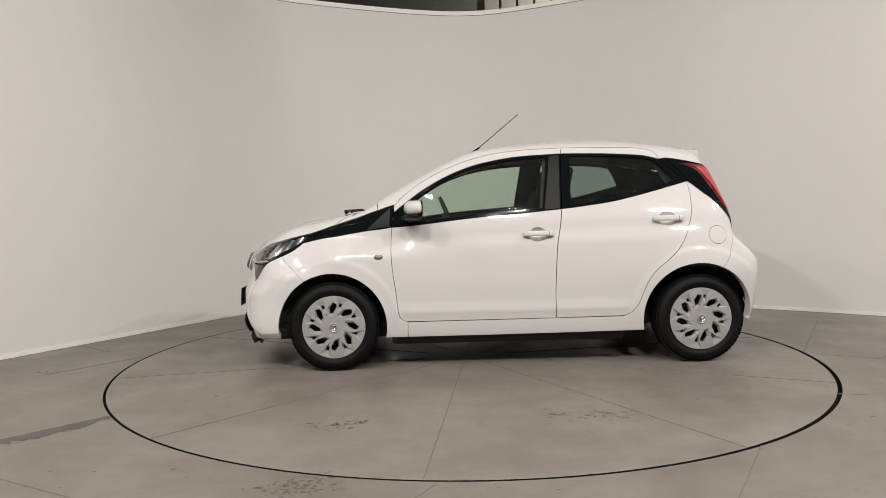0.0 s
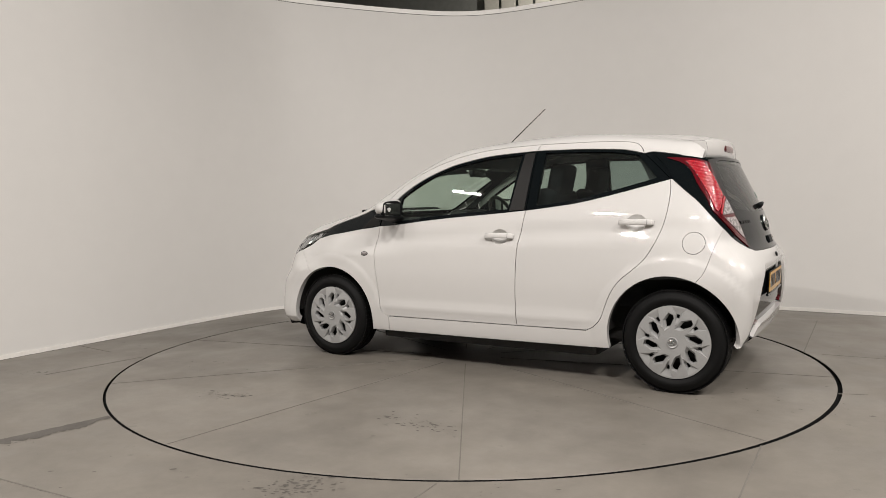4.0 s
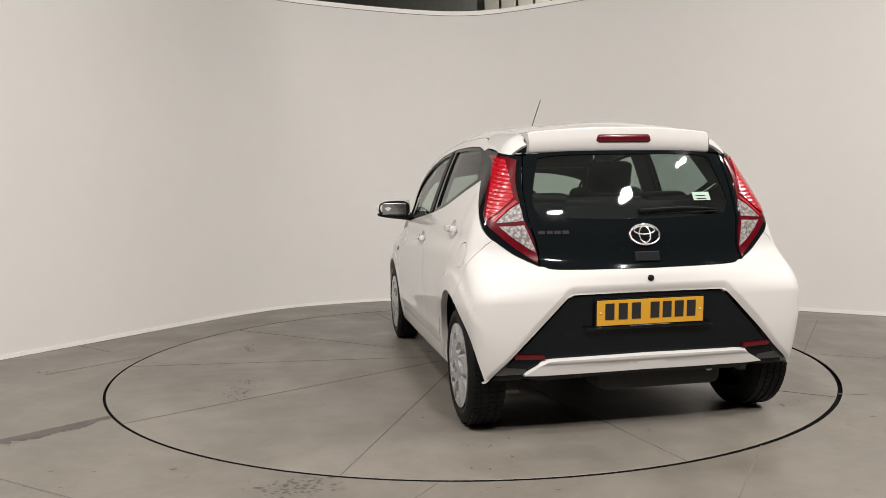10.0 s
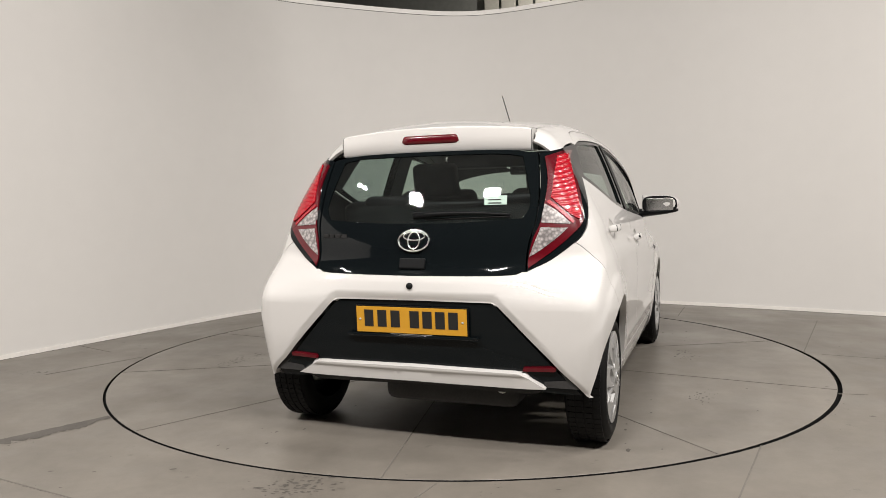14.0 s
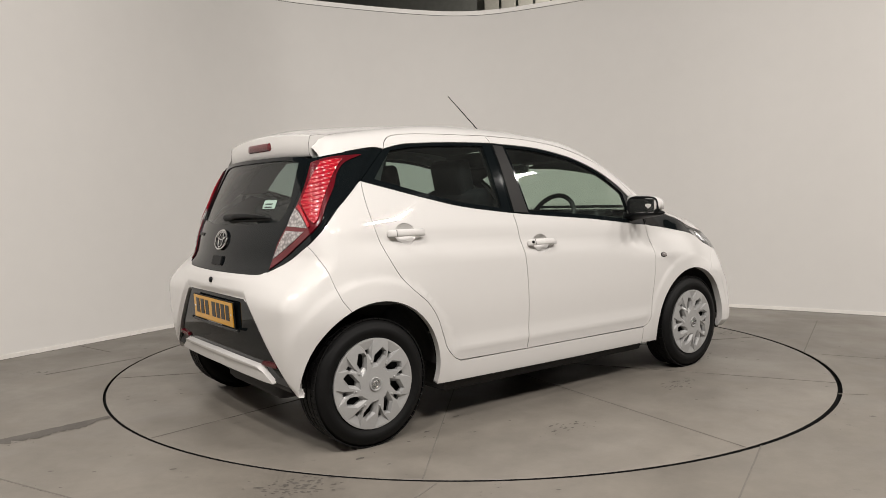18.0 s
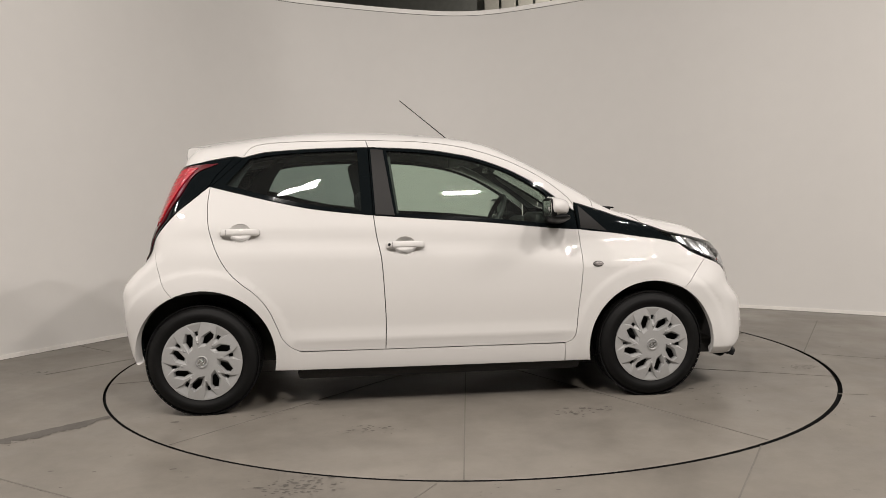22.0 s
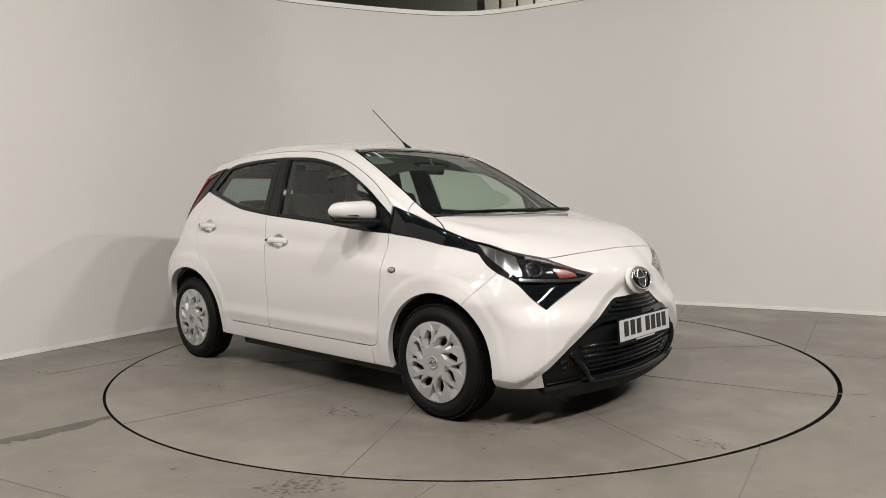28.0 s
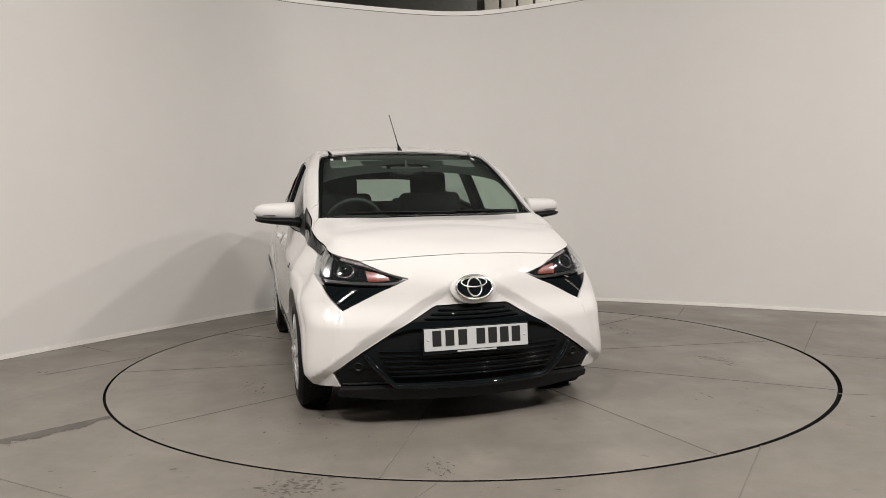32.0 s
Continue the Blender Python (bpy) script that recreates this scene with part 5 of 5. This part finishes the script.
def headlamp(s):
    """Inner works of a headlamp behind its clear cover."""
    inn = np.vstack([skin(*LAMP_TOP), skin(*LAMP_IN), skin(*LAMP_LOW[:2]), skin((2.913, .365, .674), (2.853, .530, .676), (2.765, .680, .688)), skin((2.765, .680, .688), (2.67, .703, .728)), skin(*LAMP_BACK)])
    h = panel("headlight", inn, "f", "clear", CAR, sgn=s, off=0.0, lip=0, gap=.003, label="clear headlamp with dark works and an amber indicator")
    panel("housing", inn, "f", "gblack", h, sgn=s, off=-.035, lip=.0, gap=-.004)
    panel("rim", np.vstack([skin((2.917, .300, .702), (2.912, .367, .678), (2.853, .530, .682), (2.772, .668, .694)), skin((2.765, .665, .706), (2.85, .525, .694), (2.91, .370, .690), (2.915, .305, .708))]), "f", "chrome", h, sgn=s, off=-.008, lip=.012, gap=0, d=.012)
    panel("reflector", skin((2.52, .657, .852), (2.615, .646, .831), (2.72, .622, .797), more=[[(2.72, .622, .797), (2.748, .640, .765), (2.772, .645, .715)], [(2.762, .668, .712), (2.70, .682, .742), (2.60, .680, .795)]]), "f", "chrome", h, sgn=s, off=-.018, lip=.01, gap=0, d=.012, bend=lambda P: .006 * np.abs(np.sin((P[:, 0] + .6 * P[:, 2]) * 62)))
    panel("light_bar", skin((2.73, .575, .803), (2.80, .470, .772), (2.875, .365, .729), more=[[(2.88, .365, .721), (2.805, .475, .762), (2.735, .582, .793)]]), "f", "whitelens", h, sgn=s, off=-.014, lip=.012, gap=0, d=.012)
    panel("indicator", skin((2.838, .485, .742), (2.866, .425, .730), (2.89, .385, .712), more=[[(2.89, .385, .712), (2.90, .378, .697)], [(2.90, .378, .697), (2.885, .435, .694), (2.868, .478, .694)]]), "f", "amber", h, sgn=s, off=-.022, lip=.012, gap=0, d=.01)
    m = spot(2.79, .575, .738, "f", -.038)
    m = m if s > 0 else flip(m)
    bm = bmesh.new()
    dome(bm, m, .038, .034, .034, 28, 8)
    part("projector", bm, "gblack", h, smooth=True)
    bm = bmesh.new()
    oval(bm, m @ pose(0, 0, .004), .040, .035, .0022)
    part("bezel", bm, "chrome", h, smooth=True)
    for k in range(7):
        P = lift(flat(np.array([[2.838, .632 - .0145 * k, .592 + .0095 * k], [2.848, .604 - .0145 * k, .601 + .0095 * k]]), "f"), "f", .001) * [1, s, 1]
        bm = bmesh.new()
        tube(bm, P, .0009, 6)
        part("fin", bm, "chrome", h)


for sg in (1, -1):
    headlamp(sg)


def tail_fittings():
    m = spot(-.35, 0, .901, "r", .006)
    badge(m, .070, .047, "rear_badge", .0048)
    bm = bmesh.new()
    for k, w in enumerate((.030, .026, .030, .030)):
        mm = spot(-.3, .463 - k * .038, .918, "r", .003)
        slab(bm, mm, w, .016, .003, .001)
    part("model_mark", bm, "grey", CAR, "small chrome bars")
    bm = bmesh.new()
    slab(bm, spot(-.37, 0, .804, "r", .004), .118, .046, .012, .005)
    part("tailgate_handle", bm, "sblack", CAR)
    bm = bmesh.new()
    lathe(bm, [(.014, 0), (.013, .008), (.009, .010), (.0001, .010)], 18, "z")
    bmesh.ops.transform(bm, matrix=spot(-.40, 0, .712, "r", 0), verts=bm.verts)
    part("reversing_camera", bm, "sblack", CAR, smooth=True)
    # wiper
    a, b = spot(-.30, .010, 1.004, "r", .012).translation, spot(-.27, -.40, 1.004, "r", .014).translation
    bm = bmesh.new()
    mid = [a.lerp(b, t) + Vector((-.008 * math.sin(3.14 * t), 0, .010 * math.sin(3.14 * t))) for t in (0, .25, .5, .75, 1)]
    tube(bm, mid, [.017, .013, .010, .008, .006], 8)
    w = part("rear_wiper", bm, "sblack", CAR, "black rear wiper arm", smooth=True)
    bm = bmesh.new()
    tube(bm, [a.lerp(b, .12) - Vector((0, 0, .016)), b - Vector((0, 0, .006))], .0055, 6)
    part("blade", bm, "rough_black", w)
    # sticker, reflectors
    bm = bmesh.new()
    slab(bm, spot(-.25, -.335, 1.066, "r", -.003), .095, .042, .002, 0)
    st = part("sticker", bm, "label", CAR, "pale green sticker inside the glass")
    bm = bmesh.new()
    for k in (-.010, .004):
        slab(bm, spot(-.25, -.330, 1.064 + k, "r", -.0015), .055, .005, .002, 0)
    part("bar", bm, "grey", st)
    for s in (1, -1):
        P = skin((-.36, .470, .385), (-.36, .590, .391), (-.36, .603, .378), axis="r", more=[[(-.36, .598, .374), (-.37, .470, .370)]])
        panel("reflector", P, "r", "dkred", CAR, off=-.012, lip=.015, gap=0, sgn=s, d=.012)
    dif = np.vstack([poly((-.39, 0, .368), (-.38, .455, .362), (-.36, .562, .299), axis="r"), poly((-.36, .562, .299), (-.38, .50, .296), (-.39, 0, .300), axis="r")])
    panel("diffuser", both(dif), "r", "white", CAR, off=.006, lip=.03, gap=0, d=.016, bend=lambda P: -.006 * np.clip((.354 - P[:, 2]) / .012, 0, 1), rings=(.008, .016, .024))
    low = np.vstack([poly((-.39, 0, .345), (-.37, .43, .315), (-.35, .60, .285), axis="r"), poly((-.35, .60, .285), (-.33, .50, .262), (-.33, 0, .275), axis="r")])
    panel("lower_valance", both(low), "r", "under", CAR, off=-.05, lip=.05, gap=0)
    # number plate recess ledge
    P = poly((-.41, -.30, .502), (-.41, -.29, .497), (-.41, .29, .497), (-.41, .30, .502), axis="r")
    bm = bmesh.new()
    tube(bm, P - slope(P) * .006, .007, 8)
    part("plate_ledge", bm, "gblack", CAR, smooth=True)


tail_fittings()


def antenna():
    bm = bmesh.new()
    a, b = Vector((1.385, .004, float(top_z(np.array([1.385]), np.array([0.]))[0]))), Vector((1.057, .003, 1.682))
    d = (b - a).normalized()
    tube(bm, [a - d * .012, a + d * .03, a + d * .06], [.016, .009, .006], 10)
    an = part("aerial", bm, "sblack", CAR, "thin black whip aerial", smooth=True)
    bm = bmesh.new()
    tube(bm, [a + d * .05, b - d * .004, b], [.0034, .0026, .0038], 6)
    part("whip", bm, "sblack", an, smooth=True)


antenna()
for yy, ww in ((-.47, .03), (-.39, .09), (.47, .05)):
    bm = bmesh.new()
    slab(bm, spot(1.535, yy, 1.34, "z", -.011) @ pose(0, 0, 0), .018, ww, .0015, 0)
    part("screen_label", bm, "plate_white", CAR)


def front_wipers():
    for x0, y0, x1, y1 in ((2.315, .12, 2.235, -.48), (2.27, .50, 2.29, -.06)):
        a = Vector((x0, y0, float(top_z(np.array([x0]), np.array([abs(y0)]))[0]) + .008))
        pts = [(x0 + (x1 - x0) * t, y0 + (y1 - y0) * t) for t in np.linspace(0, 1, 9)]
        bm = bmesh.new()
        tube(bm, [(x, y, float(top_z(np.array([x]), np.array([abs(y)]))[0]) + .018) for x, y in pts], [.011, .010, .009, .008, .007, .006, .006, .005, .004], 8)
        w = part("front_wiper", bm, "sblack", CAR, "black windscreen wiper", smooth=True)
        bm = bmesh.new()
        tube(bm, [(x - .02, y, float(top_z(np.array([x - .02]), np.array([abs(y)]))[0]) + .006) for x, y in pts[3:]], .005, 6)
        part("blade", bm, "rough_black", w)
    half = np.vstack([skin((2.352, 0, 0), (2.335, .3, 0), (2.262, .625, 0), axis="z"), skin((2.225, .635, 0), (2.285, .3, 0), (2.30, 0, 0), axis="z")])
    panel("cowl", both(half), "z", "rough_black", CAR, off=-.012, lip=0, gap=0)


front_wipers()


# ---- inside and underneath ----
def cushion(bm, c, s, bevel, m=None):
    add_box(bm, c, s, bevel, m, 4)


def seat(x, y):
    st = new("front_seat")
    st.parent = CAR
    st.matrix_basis = pose(x, y, .32)
    bm = bmesh.new()
    cushion(bm, (.05, 0, .16), (.48, .47, .15), .06, Matrix.Rotation(-.12, 4, "Y"))
    part("seat_cushion", bm, "seat", st, smooth=True)
    bm = bmesh.new()
    cushion(bm, (-.26, 0, .49), (.13, .47, .66), .06, Matrix.Rotation(-.30, 4, "Y"))
    part("backrest", bm, "seat", st, smooth=True)
    bm = bmesh.new()
    cushion(bm, (-.375, 0, .855), (.09, .27, .22), .04, Matrix.Rotation(-.22, 4, "Y"))
    part("headrest", bm, "seat", st, smooth=True)
    for sy in (-.06, .06):
        bm = bmesh.new()
        tube(bm, [(-.33, sy, .68), (-.355, sy, .76)], .007, 8)
        part("headrest_post", bm, "steel", st, smooth=True)
    return st


def cabin():
    for y in (.34, -.34):
        seat(1.18, y)
    bm = bmesh.new()
    cushion(bm, (.42, 0, .50), (.46, 1.16, .16), .06)
    rb = part("rear_seat", bm, "seat", CAR, "dark cloth rear bench", smooth=True)
    bm = bmesh.new()
    cushion(bm, (.16, 0, .80), (.12, 1.12, .55), .05, Matrix.Rotation(-.25, 4, "Y"))
    part("backrest", bm, "seat", rb, smooth=True)
    for y in (.32, -.32):
        bm = bmesh.new()
        cushion(bm, (.095, y, 1.035), (.075, .24, .12), .035, Matrix.Rotation(-.2, 4, "Y"))
        part("headrest", bm, "seat", rb, smooth=True)
    bm = bmesh.new()
    add_box(bm, (-.08, 0, .93), (.32, 1.02, .025), .008)
    part("parcel_shelf", bm, "inside", CAR)
    bm = bmesh.new()
    add_box(bm, (2.03, 0, .84), (.42, 1.28, .20), .07, Matrix.Rotation(.10, 4, "Y"), 4)
    add_box(bm, (1.93, 0, .66), (.26, 1.26, .26), .05, None, 3)
    add_box(bm, (1.86, -.34, .955), (.16, .34, .07), .03, None, 3)
    part("dashboard", bm, "inside", CAR, "black moulded dashboard", smooth=True)
    m = pose(1.555, -.34, .922, 0, -66, 0)
    bm = bmesh.new()
    tube(bm, [m @ Vector((.178 * math.cos(a), .178 * math.sin(a), 0)) for a in np.linspace(0, 6.2832, 41)[:-1]], .014, 10, closed=True)
    sw = part("steering_wheel", bm, "inside", CAR, "black steering wheel", smooth=True)
    bm = bmesh.new()
    slab(bm, m @ pose(0, 0, -.02), .13, .14, .05, .02)
    for ang in (90, -90, 180):
        c, s = math.cos(radians(ang)), math.sin(radians(ang))
        slab(bm, m @ pose(.11 * c, .11 * s, -.008, 0, 0, ang), .14, .035, .016, .006)
    part("spokes", bm, "inside", sw, smooth=True)
    bm = bmesh.new()
    tube(bm, [m @ Vector((0, 0, -.03)), (1.95, -.34, .84)], .035, 12)
    part("column", bm, "inside", sw, smooth=True)
    bm = bmesh.new()
    add_box(bm, (1.595, 0, 1.262), (.030, .215, .062), .014, Matrix.Rotation(.12, 4, "Y"), 3)
    rv = part("rear_view_mirror", bm, "inside", CAR, smooth=True)
    bm = bmesh.new()
    add_box(bm, (1.578, 0, 1.260), (.004, .195, .046), 0, Matrix.Rotation(.12, 4, "Y"))
    part("glass", bm, "chrome", rv)
    bm = bmesh.new()
    tube(bm, [(1.605, 0, 1.28), (1.585, 0, 1.325)], .010, 8)
    part("stalk", bm, "inside", rv)
    # lining
    hl = np.vstack([lift(np.array([[-.02, 0.], [-.02, .46]]), "z"), lift(np.stack([np.linspace(.0, 1.42, 20), np.full(20, .50)], 1), "z"), skin((1.43, .45, 0), (1.40, .25, 0), (1.39, 0, 0), axis="z")])
    panel("headlining", both(hl), "z", "headliner", CAR, off=-.035, lip=0, d=.06)
    for nm, ce, si in (("rear_header_lining", (-.070, 0, 1.305), (.03, .80, .065)), ("rear_header_lining", (-.045, 0, 1.345), (.03, .50, .06)), ("front_header_lining", (1.425, 0, 1.325), (.05, .98, .09))):
        bm = bmesh.new()
        add_box(bm, ce, si, .012)
        part(nm, bm, "inside", CAR)
    for y in (.30, -.30):
        bm = bmesh.new()
        add_box(bm, (1.50, y, 1.310), (.13, .36, .02), .009, Matrix.Rotation(.42, 4, "Y"), 3)
        part("sun_visor", bm, "headliner", CAR, smooth=True)
    for s in (1, -1):
        panel("door_card", lift(np.array([(.10, .93), (.45, 1.02), (.9, .975), (1.90, .885), (1.90, .33), (.45, .33)], float), "y"), "y", "inside", CAR, off=-.07, lip=0, sgn=s, d=.06)
        panel("boot_lining", lift(np.array([(.06, 1.12), (.30, 1.07), (.50, .95), (.42, .33), (.30, .60), (.0, .62), (-.18, .60), (-.22, .88), (-.13, 1.0)], float), "y"), "y", "inside", CAR, off=-.06, lip=0, sgn=s, d=.06)
        for pts in (((.80, 1.36), (.97, 1.35), (1.02, .96), (.83, .98)), ((.0, 1.12), (.10, 1.27), (.22, 1.345), (.30, 1.345), (.22, 1.24), (.16, 1.13))):
            panel("pillar_lining", lift(np.array(pts, float), "y"), "y", "inside", CAR, off=-.05, lip=0, sgn=s, d=.05)
        panel("screen_pillar_lining", lift(np.array([(1.45, 1.33), (1.60, 1.26), (1.80, 1.14), (1.98, 1.0), (2.05, 1.0), (1.85, 1.14), (1.65, 1.265), (1.48, 1.345)], float), "y"), "y", "inside", CAR, off=-.045, lip=0, sgn=s, d=.05)
        # wheel housings
        for cx, cz, r in (ARCH_F, ARCH_R):
            bm = bmesh.new()
            prev = None
            for a in np.radians(np.linspace(2, 178, 41)):
                ring = [bm.verts.new((cx + rr * math.cos(a), s * yy, cz + rr * math.sin(a))) for rr, yy in ((r + .004, .745), (r + .015, .72), (r + .02, .56), (.02, .555))]
                if prev:
                    for j in range(3):
                        bm.faces.new((prev[j], prev[j + 1], ring[j + 1], ring[j]))
                prev = ring
            part("wheel_housing", bm, "under", CAR, smooth=True)
    bm = bmesh.new()
    add_box(bm, (1.22, 0, .215), (1.52, 1.36, .15), .03)
    part("floor_pan", bm, "under", CAR)
    # plain low boxes, added to keep light from reaching under the car
    bm = bmesh.new()
    add_box(bm, (2.45, 0, .205), (.86, 1.02, .09), .03)
    part("undertray_block", bm, "under", CAR)
    bm = bmesh.new()
    add_box(bm, (-.16, -.12, .245), (.24, .62, .13), .05, None, 3)
    part("silencer_block", bm, "under", CAR, smooth=True)
    for nm, ce, si in (("chassis", (1.28, 0, .265), (2.7, 1.08, .10)), ("spare_wheel_well", (-.12, 0, .38), (.40, 1.0, .22)), ("engine", (2.55, 0, .44), (.62, 1.06, .40)), ("bulkhead", (2.30, 0, .60), (.10, 1.30, .62))):
        bm = bmesh.new()
        add_box(bm, ce, si, .04, None, 3)
        part(nm, bm, "under", CAR)
    bm = bmesh.new()
    tube(bm, [(-.28, -.36, .27), (-.10, -.36, .26), (.1, -.30, .25)], .024, 12)
    part("exhaust", bm, "steel", CAR, smooth=True)
    bm = bmesh.new()
    add_box(bm, (.0, 0, .27), (.09, 1.3, .06), .02)
    part("axle", bm, "under", CAR)
    bm = bmesh.new()
    tube(bm, [(2.34, -.7, .27), (2.34, .7, .27)], .03, 10)
    part("drive_shaft", bm, "under", CAR)


cabin()


# ---- what moves: the turntable turns once, and the car rides on it ----
def angle(t):
    dev = np.interp(t, [0, 3, 6, 9, 12, 14.5, 19, 23, 25, 28, 30, 32], [.4, 0, -.4, -.2, 0, .15, .3, .3, .1, -.08, -.2, -.1])
    return 182.7234 - 7.9967 * t + float(dev)


def motions():
    rows_t, rows_c = [], []
    for k in range(33):
        turn = pose(0, 0, 0, 0, 0, angle(k))
        rows_t.append((float(k), turn))
        rows_c.append((float(k), turn @ pose(-1.4887, -0.4132, 0.0)))
    walk(TABLE, rows_t)
    walk(CAR, rows_c)


motions()
